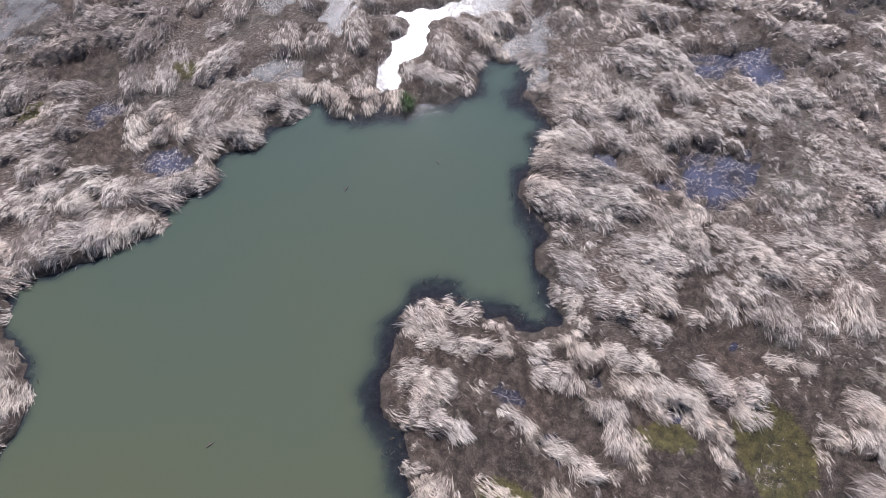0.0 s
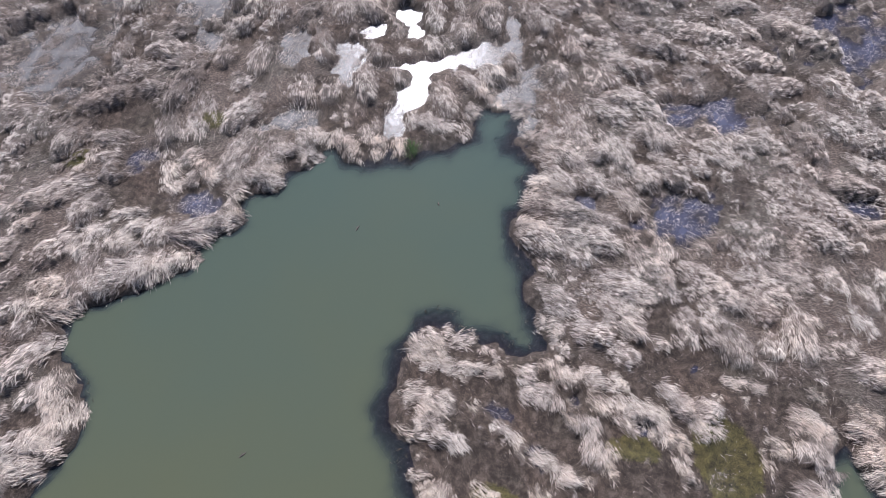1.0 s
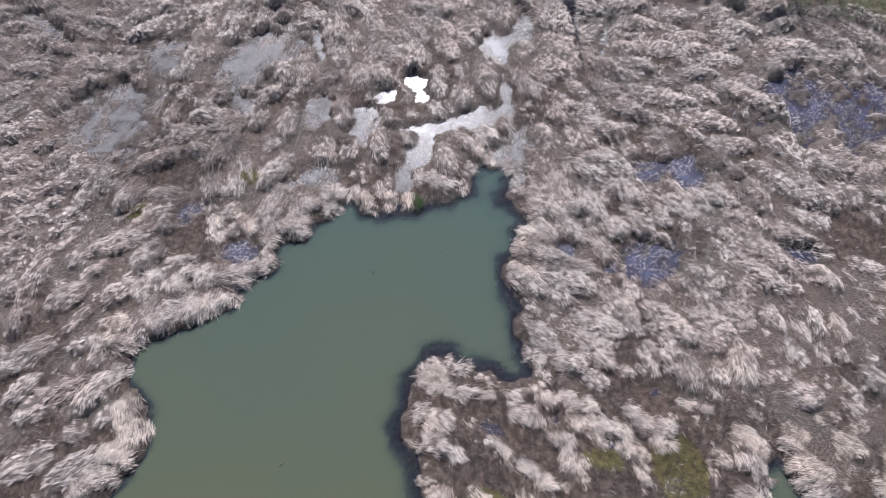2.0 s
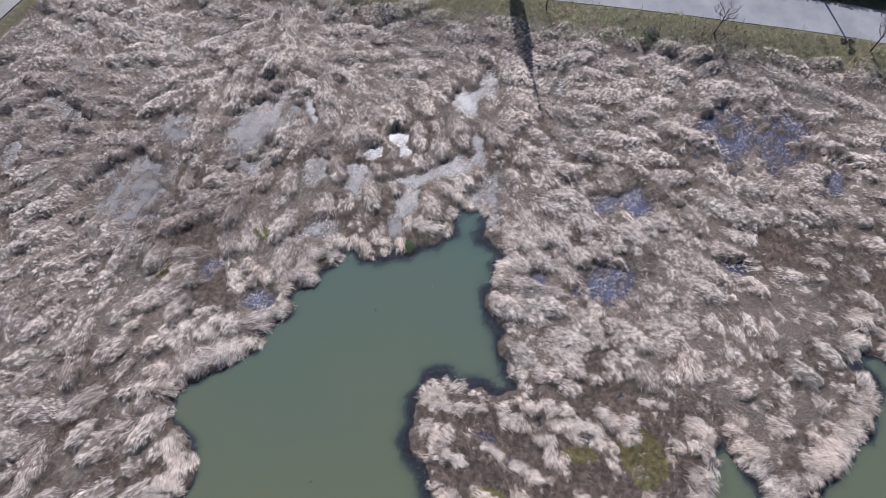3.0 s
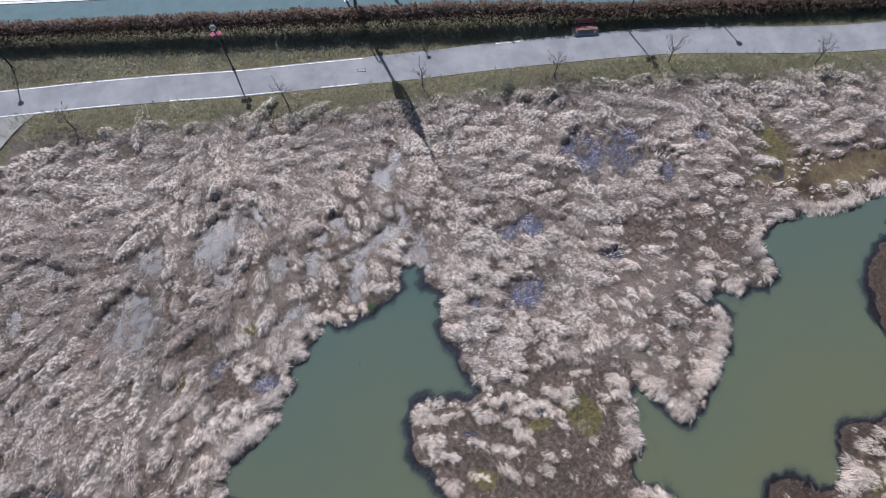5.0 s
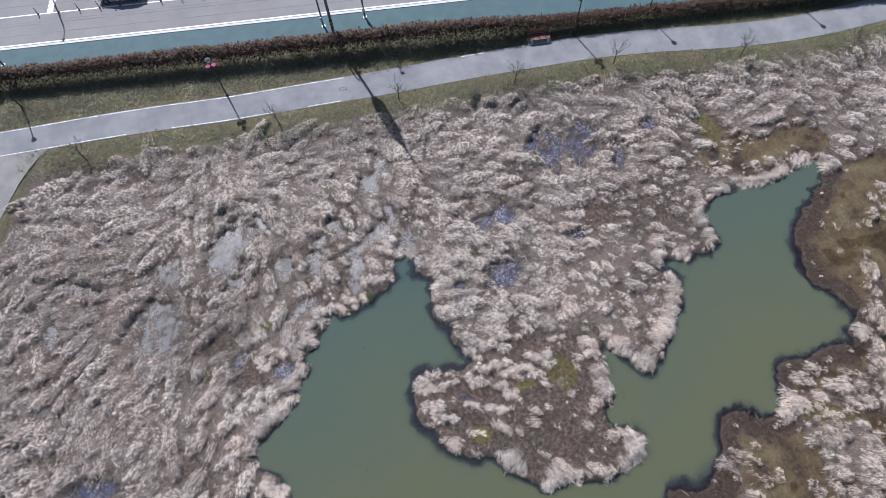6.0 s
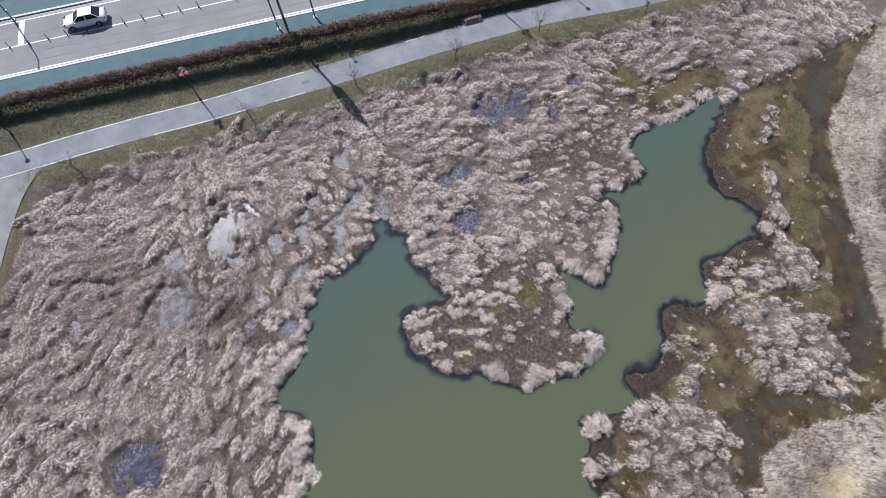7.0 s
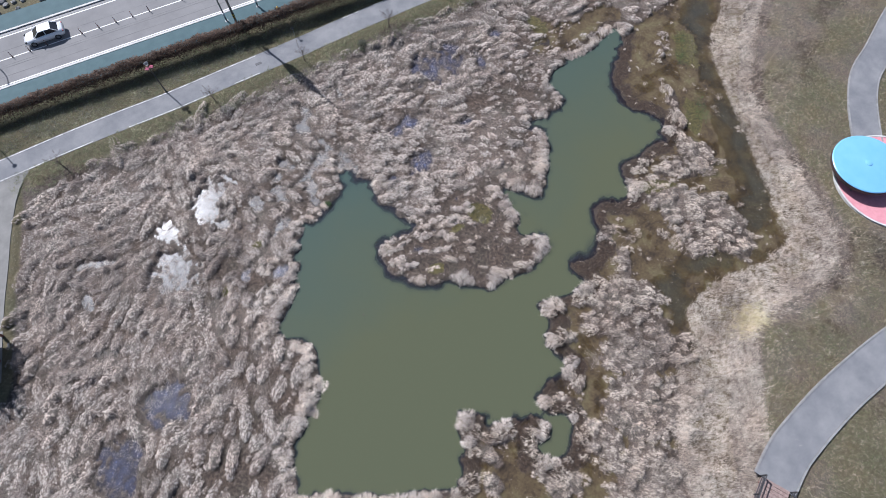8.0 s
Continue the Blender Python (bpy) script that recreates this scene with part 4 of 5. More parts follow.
plaza = new("plaza", None)
plaza.matrix_world = pose(*PLAZA, 0.78)
tagged(plaza, "round pink rubber plaza with a pale kerb", "plaza", kind="structure")
part("paving", lathe(bmesh.new(), [(5.2, -0.2), (5.2, 0.03)], 48), PINK_PAVE, plaza)
rim = bmesh.new()
rings = [[rim.verts.new((r * math.cos(w), r * math.sin(w), z)) for w in (2 * math.pi * s / 48 for s in range(48))] for r, z in ((5.2, -0.2), (5.2, 0.08), (5.36, 0.08), (5.36, -0.2))]
for r0, r1 in zip(rings, rings[1:]):
    for s in range(48):
        rim.faces.new((r0[s], r0[(s + 1) % 48], r1[(s + 1) % 48], r1[s]))
part("kerb", rim, KERB, plaza)


# ---------------------------------------------------------------- reeds
RNG = np.random.RandomState(42)


def blade_mesh(name, root, ang, length, height, width, tip, tone, material, roll=None, fade=0.0):
    """Bent leaves and stems: a root, a shoulder at the given height, and a hanging tip; roll turns the leaf about its
    length; fade paints the root shaded and the tip lit.
    """
    n = len(root)
    roll = np.zeros(n) if roll is None else roll
    d = np.stack([np.cos(ang), np.sin(ang), np.zeros(n)], -1)
    s = np.stack([-np.sin(ang) * np.cos(roll), np.cos(ang) * np.cos(roll), np.sin(roll)], -1) * (width[:, None] / 2)
    up = np.array([0, 0, 1.0])
    p1 = root + d * (length * 0.5)[:, None] + up * height[:, None]
    p2 = root + d * length[:, None] + up * tip[:, None]
    v = np.stack([root, p1 - s, p1 + s, p2], 1).reshape(-1, 3)
    b = np.arange(n)[:, None] * 4
    loops = np.concatenate([b + [0, 2, 1], b + [1, 2, 3]], 1)
    starts = (np.arange(n)[:, None] * 6 + [0, 3]).ravel()
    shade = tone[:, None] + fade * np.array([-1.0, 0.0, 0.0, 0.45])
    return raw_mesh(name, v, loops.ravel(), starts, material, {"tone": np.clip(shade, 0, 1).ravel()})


def wisps(x, y, ang, length, lift, tone, roll, per, rng, spread=0.20, across=0.045):
    """Locks of reed: a few long leaves each, lying nearly side by side."""
    k = np.repeat(np.arange(len(x)), per)
    m = len(k)
    side, back = rng.normal(0, across, m), rng.normal(0, 0.12, m) * length[k]
    a = ang[k] + rng.normal(0, spread, m)
    return (x[k] - side * np.sin(ang[k]) + back * np.cos(ang[k]), y[k] + side * np.cos(ang[k]) + back * np.sin(ang[k]), a,
            length[k] * rng.uniform(0.6, 1.15, m), lift[k] * rng.uniform(0.3, 1.5, m), tone[k] + rng.normal(0, 0.18, m), roll[k] + rng.normal(0, 0.35, m))


def heap_blades(heaps, density, rng, bright=0.0, spread=0.15, reach=(0.19, 0.42), per=8):
    """Locks of reed for laid heaps: rooted all over the heap and combed along it; tone paints the crown and front as
    sunlit.
    """
    count = np.maximum((math.pi * heaps[:, 2] * heaps[:, 3] * density / per).astype(int), 4)
    k = np.repeat(np.arange(len(heaps)), count)
    m = len(k)
    r, w = np.sqrt(rng.rand(m)), rng.uniform(-math.pi, math.pi, m)
    u, v = r * np.cos(w), r * np.sin(w)
    x0, y0, a, b, t, h = heaps[k].T
    inland = at_grid(INLAND, x0, y0)
    length = np.minimum(rng.uniform(*reach, m) * (0.6 + 0.5 * np.minimum(a, 1.0)), 0.12 + 0.9 * a) * (1 - 0.28 * inland)
    back = u * (a - 0.3 * length) - 0.5 * length
    x, y = x0 + back * np.cos(t) - v * b * np.sin(t), y0 + back * np.sin(t) + v * b * np.cos(t)
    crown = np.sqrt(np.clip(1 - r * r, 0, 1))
    # crown and u terms paint sunlight on the heap's top and front
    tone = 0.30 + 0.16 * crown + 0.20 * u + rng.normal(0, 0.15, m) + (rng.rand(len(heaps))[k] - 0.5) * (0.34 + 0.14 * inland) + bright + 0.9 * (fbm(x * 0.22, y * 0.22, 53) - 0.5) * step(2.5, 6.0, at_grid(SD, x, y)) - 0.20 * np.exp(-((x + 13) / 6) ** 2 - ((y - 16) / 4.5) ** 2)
    return wisps(x, y, t + 0.12 * v + rng.normal(0, 1, m) * (spread + 0.06 * inland), length, 0.025 + 0.22 * h * rng.uniform(0.2, 1.6, m), tone, rng.normal(0, 0.35, m), per, rng)


def strew(name, blades, label, material, width, seed, category="reeds", kind="stuff", over_water=False, droop=0.6, fade=0.0):
    rng = np.random.RandomState(seed)
    if len(blades) == 6:
        blades = (*blades, np.zeros(len(blades[0])))
    if not over_water:
        x, y, a, length = blades[:4]
        ok = (at_grid(SD, x, y) > 0.0) & ((at_grid(pud, x + 0.7 * np.cos(a) * length, y + 0.7 * np.sin(a) * length) < 0.05) | (rng.rand(len(x)) < 0.30))
        blades = tuple(q[ok] for q in blades)
    x, y, a, length, height, tone, roll = blades
    z = np.maximum(at_grid(GZ, x, y), -0.12)
    tipz = np.maximum(at_grid(GZ, x + np.cos(a) * length, y + np.sin(a) * length), 0.0) - z
    midz = np.maximum(at_grid(GZ, x + 0.5 * np.cos(a) * length, y + 0.5 * np.sin(a) * length), 0.0) - z
    tip = tipz + 0.015 + height * rng.uniform(0.0, droop, len(x)) + np.maximum(-tipz, 0) * rng.uniform(0, 0.5, len(x))
    height = np.maximum(midz + 0.02 + 0.5 * height, 0.5 * tip + height * 0.6)
    root = np.stack([x, y, z - 0.02], -1)
    ob = new(name, blade_mesh(name, root, a, length, height, width * rng.uniform(0.55, 1.45, len(x)), tip, tone, material, roll, fade))
    return tagged(ob, label, category, kind=kind)


def plant(name, px, py, ang, size, per, label, material, width, lift, spread, bright=0.0, category="reeds", kind="stuff", over_water=False, seed=1):
    """Tufts: a few blades each, splayed from one foot."""
    rng = np.random.RandomState(seed)
    k = np.repeat(np.arange(len(px)), per)
    m = len(k)
    x, y = px[k] + rng.normal(0, 0.12, m) * size[k], py[k] + rng.normal(0, 0.12, m) * size[k]
    blades = (x, y, ang[k] + rng.normal(0, spread, m), size[k] * rng.uniform(0.5, 1.0, m), lift * size[k] * rng.uniform(0.15, 0.55, m), rng.uniform(0.1, 0.9, m) * 0.8 + bright + (fbm(x * 0.5, y * 0.5, 83) - 0.5) * 0.9 + np.where((category == "reeds") & ((x < -8) & (y > 8) | (y > 15)), 0.04, 0.0) + (rng.rand(len(px))[k] - 0.5) * 0.3)
    return strew(name, blades, label, material, width, seed, category, kind, over_water, 1.6)


def scatter(n, x0, x1, y0, y1, chance, seed):
    rng = np.random.RandomState(seed)
    x, y = rng.uniform(x0, x1, n), rng.uniform(y0, y1, n)
    ok = rng.rand(n) < chance(x, y)
    return x[ok], y[ok], rng


taken = np.zeros(len(HEAPS), bool)
for x0, x1, y0, y1, density, bright, label in (
    (-40, -16, 8, 36, 230, 0.26, "flattened grey-brown dead reeds in combed swirls"),
    (-40, -12, -36, 8, 250, 0.23, "pale dead reeds in ragged heaps on dark mud"),
    (-16, 2.5, 13.5, 34, 370, 0.27, "matted dead reeds round pools of standing water"),
    (-16, -4, -8, 13.5, 460, 0.20, "bleached dead reeds along the pond bank"),
    (2.5, 16, 15, 34, 260, 0.24, "brown matted reeds below the path bank"),
    (2.0, 16, 5.3, 15, 480, 0.20, "dense pale reeds laid over by the wind"),
    (16, 60, 5, 34, 280, 0.22, "grey-brown dead reeds with blue puddles between"),
    (-3, 26, -7, 6, 540, 0.22, "pale clumps of dead reed on a muddy tongue of land"),
    (-14, 60, -36, 10, 330, 0.14, "thick bleached reeds on low muddy islets"),
):
    mine = ~taken & (HEAPS[:, 0] >= x0) & (HEAPS[:, 0] < x1) & (HEAPS[:, 1] >= y0) & (HEAPS[:, 1] < y1)
    taken |= mine
    seed = int(x0 * 7 + y0 * 13 + 2000)
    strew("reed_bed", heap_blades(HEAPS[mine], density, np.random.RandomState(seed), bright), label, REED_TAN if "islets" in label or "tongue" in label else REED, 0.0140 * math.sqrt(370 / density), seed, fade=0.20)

for n, row in enumerate(NAMED):
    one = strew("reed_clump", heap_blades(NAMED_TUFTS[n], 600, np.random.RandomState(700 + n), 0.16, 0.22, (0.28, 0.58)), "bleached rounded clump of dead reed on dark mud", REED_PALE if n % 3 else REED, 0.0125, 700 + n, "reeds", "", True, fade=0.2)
    tagged(one, group="bleached reed clumps")

# the matted layers between the heaps; darker tone paints shade into the troughs
px, py, rng = scatter(140000, -38, 50, -34, 31, lambda x, y: at_grid(np.maximum(COVER, 0.25 * GROW) * (0.35 + 1.0 * SWELL * LAYER) * step(0.08, 0.36, LAYER), x, y), 55)
for k, (x0, x1, label) in enumerate(((-40, -7.5, "matted layers of grey-brown reed laid flat"), (-7.5, 12, "layers of pale broken reed laid over by wind"), (12, 60, "layers of bleached reed between blue puddles"))):
    mine = (px >= x0) & (px < x1)
    x, y = px[mine], py[mine]
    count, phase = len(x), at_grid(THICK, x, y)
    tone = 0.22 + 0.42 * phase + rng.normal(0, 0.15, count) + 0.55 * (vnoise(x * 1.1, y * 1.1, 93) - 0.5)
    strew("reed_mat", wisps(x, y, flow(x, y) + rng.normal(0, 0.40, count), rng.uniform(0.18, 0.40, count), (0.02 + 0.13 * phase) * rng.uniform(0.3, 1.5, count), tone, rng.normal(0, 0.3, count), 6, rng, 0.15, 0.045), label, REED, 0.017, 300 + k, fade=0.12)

# thin litter of loose stems between the heaps
px, py, rng = scatter(46000, -38, 56, -34, 32, lambda x, y: at_grid((SD > 0.05) * (OFF_N < -3.0) * (1 - west) * (BEYOND < 1.5) * np.clip(0.8 - 0.5 * TONGUE - 0.45 * GAPS - 1.2 * bare - 1.2 * pud - 0.72 * open_mud, 0.05, 1) * (1 - 0.6 * COVER * (1 - step(0.05, 0.4, LAYER))), x, y), 77)
plant("loose_stems", px, py, flow(px, py), rng.uniform(0.18, 0.44, len(px)), 3, "loose broken reed stems lying on the mud", REED, 0.011, 0.22, 0.7, -0.10, seed=78)

# flakes and crumbs of reed on the mud
px, py, rng = scatter(60000, -38, 50, -34, 30, lambda x, y: at_grid((SD > -0.05) * (OFF_N < -2.6) * (BEYOND < 2.5) * np.clip(1.0 - 0.55 * open_mud - 1.2 * pud - 0.5 * flat, 0.05, 1) * (GZ > 0.0), x, y) * 0.75, 79)
plant("reed_litter", px, py, flow(px, py), rng.uniform(0.10, 0.24, len(px)), 1, "short broken flakes of reed on the mud", REED, 0.012, 0.15, 1.2, 0.0, seed=80)

# drowned stems lying in the puddles
px, py, rng = scatter(260000, -32, 28, -16, 27, lambda x, y: at_grid((pud > 0.0) * (GZ < 0.03) * (SD > 0.3), x, y) * (0.12 + 0.8 * step(0.36, 0.56, fbm(x * 1.3, y * 1.3, 97))), 98)
plant("drowned_reed", px, py, flow(px, py), rng.uniform(0.10, 0.28, len(px)), 3, "drowned reed stems mottling the standing water", REED, 0.011, 0.25, 0.9, -0.04, over_water=True, seed=99)

# crumbs that poke out of the silty pools
px, py, rng = scatter(420000, -28, 6, 12, 27, lambda x, y: at_grid((np.maximum(pools(MX, MY, PUDDLES_NORTH, 0.9), pools(MX, MY, PUDDLES_WEST, 0.9)) > 0.0) * (GZ < 0.02) * (SD > 0.2), x, y) * (0.25 + 0.75 * step(0.4, 0.6, fbm(x * 2.1, y * 2.1, 98))), 107)
plant("pool_crumbs", px, py, rng.uniform(-3.1, 3.1, len(px)), rng.uniform(0.05, 0.15, len(px)), 1, "small crumbs of reed poking out of silty pools", REED, 0.016, 0.5, 1.2, -0.02, over_water=True, seed=108)

# the tall pale belt behind the ditch
px, py, rng = scatter(150000, 5, 62, -32, 12, lambda x, y: at_grid((np.abs(BEYOND - 0.2) < 2.2 + 1.5 * (1 - step(14, 22, MX)) + 0.9 * (fbm(MX * 0.5, MY * 0.5, 61) - 0.5)) * (DIST_D > 1.0), x, y) * 0.9 + at_grid(np.exp(-np.maximum(BEYOND - 2.0, 0) / 1.1) * (BEYOND > 1.5) * (BEYOND < 6) * 0.25, x, y), 60)
plant("reed_belt", px, py, flow(px, py) + 0.4, rng.uniform(0.3, 0.7, len(px)), 5, "tall bleached standing reeds behind a muddy ditch", REED_TAN, 0.013, 0.7, 0.55, 0.20, seed=61)

# tussocks that lean out over the pond, one by one
for k, row in enumerate(TUSSOCKS):
    rng = np.random.RandomState(900 + k)
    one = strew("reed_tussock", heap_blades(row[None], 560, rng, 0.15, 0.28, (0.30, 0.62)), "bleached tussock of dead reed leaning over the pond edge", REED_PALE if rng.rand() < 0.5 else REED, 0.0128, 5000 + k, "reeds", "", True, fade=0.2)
    tagged(one, group="reed tussocks along the pond edge")

# dark stubble standing in the shallows
px, py, rng = scatter(60000, -20, 40, -20, 17, lambda x, y: at_grid(((SD < 0.1) & (GZ > -0.16)) * 0.55 + (open_mud > 0.5) * (SD < 1.7) * (SD > -0.3) * 1.6, x, y) * 0.45, 88)
plant("reed_stubble", px, py, rng.uniform(-3.1, 3.1, len(px)), rng.uniform(0.16, 0.30, len(px)), 3, "dark wet reed stubble in the shallows", REED_WET, 0.014, 1.3, 0.8, 0.0, over_water=True, seed=89)

# grass on the banks and in the east meadow
px, py, rng = scatter(60000, -36, 56, 18, 48, lambda x, y: at_grid((np.abs(OFF_N) > 1.4) * (OFF_N > -4.3) * (ROAD_S < 38.0) * (DIST_W > 1.7), x, y) * 0.9, 91)
plant("verge_grass", px, py, rng.uniform(-3.1, 3.1, len(px)), rng.uniform(0.22, 0.40, len(px)), 4, "short green and straw-coloured grass on the path banks", GRASS, 0.022, 1.5, 1.2, 0.0, "grass", seed=92)
px, py, rng = scatter(40000, 4, 60, -38, 6, lambda x, y: at_grid((BEYOND > 2.4) * (DIST_E > 1.7) * (DIST_P > 1.6) * (np.hypot(MX - PLAZA[0], MY - PLAZA[1]) > 5.5), x, y) * 0.9, 93)
plant("meadow_grass", px, py, rng.uniform(-3.1, 3.1, len(px)), rng.uniform(0.16, 0.34, len(px)), 4, "dry olive-brown rough grass", GRASS_DRY, 0.015, 1.0, 0.8, 0.0, "grass", seed=94)
px, py, rng = scatter(60000, 4, 60, -38, 6, lambda x, y: at_grid((BEYOND > 3.4) * (DIST_E > 1.7) * (DIST_P > 1.6) * (np.hypot(MX - PLAZA[0], MY - PLAZA[1]) > 5.5) * np.clip(step(0.44, 0.60, fbm(MX * 0.3, MY * 0.3, 48)) + 0.8 * np.exp(-np.maximum(np.minimum(DIST_E, DIST_P) - 1.6, 0) / 1.3), 0.05, 1), x, y) * 0.8, 109)
plant("meadow_green", px, py, rng.uniform(-3.1, 3.1, len(px)), rng.uniform(0.12, 0.28, len(px)), 3, "short green grass growing through the dry meadow", GRASS, 0.016, 1.0, 0.8, -0.05, "grass", seed=110)
# a patch of yellow straw at the foot of the meadow
px, py, rng = scatter(9000, 17.5, 23.5, -24, -18, lambda x, y: 0.8 * np.exp(-((x - 20.4) ** 2 / 1.6 + (y + 21.1) ** 2 / 0.7)), 105)
plant("straw_grass", px, py, flow(px, py), rng.uniform(0.35, 0.7, len(px)), 5, "pale yellow dry straw beside the reed belt", STRAW, 0.018, 0.7, 0.6, 0.12, "grass", seed=106)
# bright green sedge at the head of the bay and in the ditch
px, py, rng = scatter(700, -3.2, -1.6, 12.7, 13.9, lambda x, y: np.exp(-((x + 2.3) ** 2 + (y - 13.1) ** 2) / 0.030), 95)
plant("sedge_tuft", px, py, rng.uniform(-3.1, 3.1, len(px)), rng.uniform(0.2, 0.35, len(px)), 5, "small bright green sedge tuft at the water's edge", LEAF_GREEN, 0.02, 1.8, 1.0, 0.0, "plant", "", True, seed=96)
px, py, rng = scatter(60000, 28, 56, -8, 12, lambda x, y: at_grid(pools(MX, MY, [(35.2, -3.0, 0.8, 2.2, -35), (38.6, 2.6, 0.6, 1.6, -35), (51.0, 7.3, 2.2, 1.0, 15), (41.0, 5.0, 0.7, 1.2, -35)], 0.9), x, y) * 0.9, 103)
plant("ditch_weed", px, py, rng.uniform(-3.1, 3.1, len(px)), rng.uniform(0.1, 0.22, len(px)), 3, "low bright green weed growing in the muddy ditch", LEAF_GREEN, 0.022, 0.8, 1.2, 0.1, "weeds", seed=104)


# ---------------------------------------------------------------- things along the path and the road
def young_tree(x, y, height, seed):
    rng = random.Random(seed)
    z = ground_z(x, y)
    tree = thing("young_tree", (x, y, z), "leafless young tree with thin spreading twigs on the grass bank", "tree", "young trees beside the path", rng.uniform(0, 360))
    lean = Vector((rng.uniform(-0.06, 0.06), rng.uniform(-0.06, 0.06), 1))
    top = height * 0.55
    trunk = [lean * (top * k / 4) + Vector((rng.uniform(-0.03, 0.03), rng.uniform(-0.03, 0.03), 0)) for k in range(5)]
    part("trunk", tube(bmesh.new(), trunk, [0.055, 0.048, 0.042, 0.036, 0.030], 7), BARK, tree, soft=True)
    for limb in range(7):
        start = trunk[2] + (trunk[4] - trunk[2]) * (0.15 + 0.85 * limb / 6)
        w = limb * 2.4 + rng.uniform(-0.4, 0.4)
        out = Vector((math.cos(w), math.sin(w), rng.uniform(0.7, 1.6))).normalized()
        size = height * rng.uniform(0.28, 0.42)
        bm = bmesh.new()
        pts = [start + out * (size * k / 4) + Vector((rng.uniform(-1, 1), rng.uniform(-1, 1), rng.uniform(0, 1))) * 0.05 * k for k in range(5)]
        tube(bm, pts, [0.024, 0.020, 0.015, 0.011, 0.006], 5)
        for twig in range(9):
            at = pts[1 + twig % 4] + (pts[min(2 + twig % 4, 4)] - pts[1 + twig % 4]) * rng.random()
            d = (out + Vector((rng.uniform(-1, 1), rng.uniform(-1, 1), rng.uniform(-0.2, 0.9)))).normalized()
            reach = size * rng.uniform(0.25, 0.5)
            mid = at + d * reach * 0.5 + Vector((rng.uniform(-1, 1), rng.uniform(-1, 1), rng.uniform(-1, 1))) * 0.04
            tube(bm, [at, mid, at + d * reach], [0.010, 0.008, 0.004], 4)
            for _ in range(2):
                e = (d + Vector((rng.uniform(-1, 1), rng.uniform(-1, 1), rng.uniform(-0.3, 0.8)))).normalized()
                tube(bm, [mid, mid + e * reach * 0.5], [0.006, 0.003], 3)
        part("limb", bm, BARK, tree)
    return tree


for k, (x, y, h) in enumerate(((-21.3, 33.9, 2.6), (-4.8, 31.3, 2.5), (5.9, 29.7, 2.5), (16.2, 27.6, 2.7), (25.4, 26.2, 2.8), (36.3, 22.6, 2.8), (46.0, 19.6, 2.8))):
    young_tree(x, y, h, 300 + k)


def flower_basket(parent, at, r=0.17):
    bowl = part("basket", lathe(bmesh.new(), [(r * 0.35, -0.22), (r * 0.8, -0.12), (r, 0.0), (r * 0.85, 0.03)], 14, at), DARK_METAL, parent)
    rng = random.Random(int(at[2] * 100 + at[0] * 10))
    bm = bmesh.new()
    for _ in range(46):
        w, rr = rng.uniform(0, 6.28), r * math.sqrt(rng.random()) * 1.25
        c = Vector((at[0] + rr * math.cos(w), at[1] + rr * math.sin(w), at[2] + 0.12 - rr * 0.35 + rng.uniform(-0.05, 0.08)))
        q = Euler((rng.uniform(-0.7, 0.7), rng.uniform(-0.7, 0.7), rng.uniform(0, 3))).to_matrix()
        five = [bm.verts.new(c + q @ Vector((0.05 * math.cos(a), 0.05 * math.sin(a), 0.02))) for a in (0, 1.257, 2.513, 3.77, 5.027)]
        hub = bm.verts.new(c)
        for a in range(5):
            bm.faces.new((hub, five[a], five[(a + 1) % 5]))
    part("flowers", bm, PINK_FLOWER, bowl, "pink petunia flowers")


def park_lamp(x, y, height, baskets=True):
    z = max(ground_z(x, y), 0.8)
    lamp = thing("park_lamp", (x, y, z), "slim dark park lamp post with a hanging pink flower basket" if baskets else "slim dark park lamp post beside the path", "street lamp", "lamps along the path")
    part("base", lathe(bmesh.new(), [(0.16, 0.0), (0.16, 0.05), (0.10, 0.12), (0.08, 0.35)], 12), DARK_METAL, lamp)
    part("pole", lathe(bmesh.new(), [(0.065, 0.3), (0.055, height * 0.5), (0.045, height)], 10), DARK_METAL, lamp)
    head = part("lamp_head", lathe(bmesh.new(), [(0.05, height), (0.22, height + 0.08), (0.24, height + 0.14), (0.10, height + 0.26), (0.02, height + 0.3)], 14), METAL, lamp)
    part("glass", lathe(bmesh.new(), [(0.12, height - 0.12), (0.17, height - 0.02), (0.16, height + 0.06)], 14), WHITE, head, "frosted white lamp glass")
    if baskets:
        for side in (-1, 1):
            part("bracket", tube(bmesh.new(), [(0, 0, height - 0.45), (side * 0.18, 0, height - 0.38), (side * 0.22, 0, height - 0.5)], [0.02, 0.018, 0.015], 6), DARK_METAL, lamp)
            flower_basket(lamp, (side * 0.22, 0, height - 0.62))


park_lamp(-8.4, 36.0, 4.4)
park_lamp(23.6, 30.7, 4.8)
park_lamp(31.0, 30.2, 4.2, False)
park_lamp(-26.0, 41.6, 4.1, False)
park_lamp(44.6, 26.9, 4.4, False)


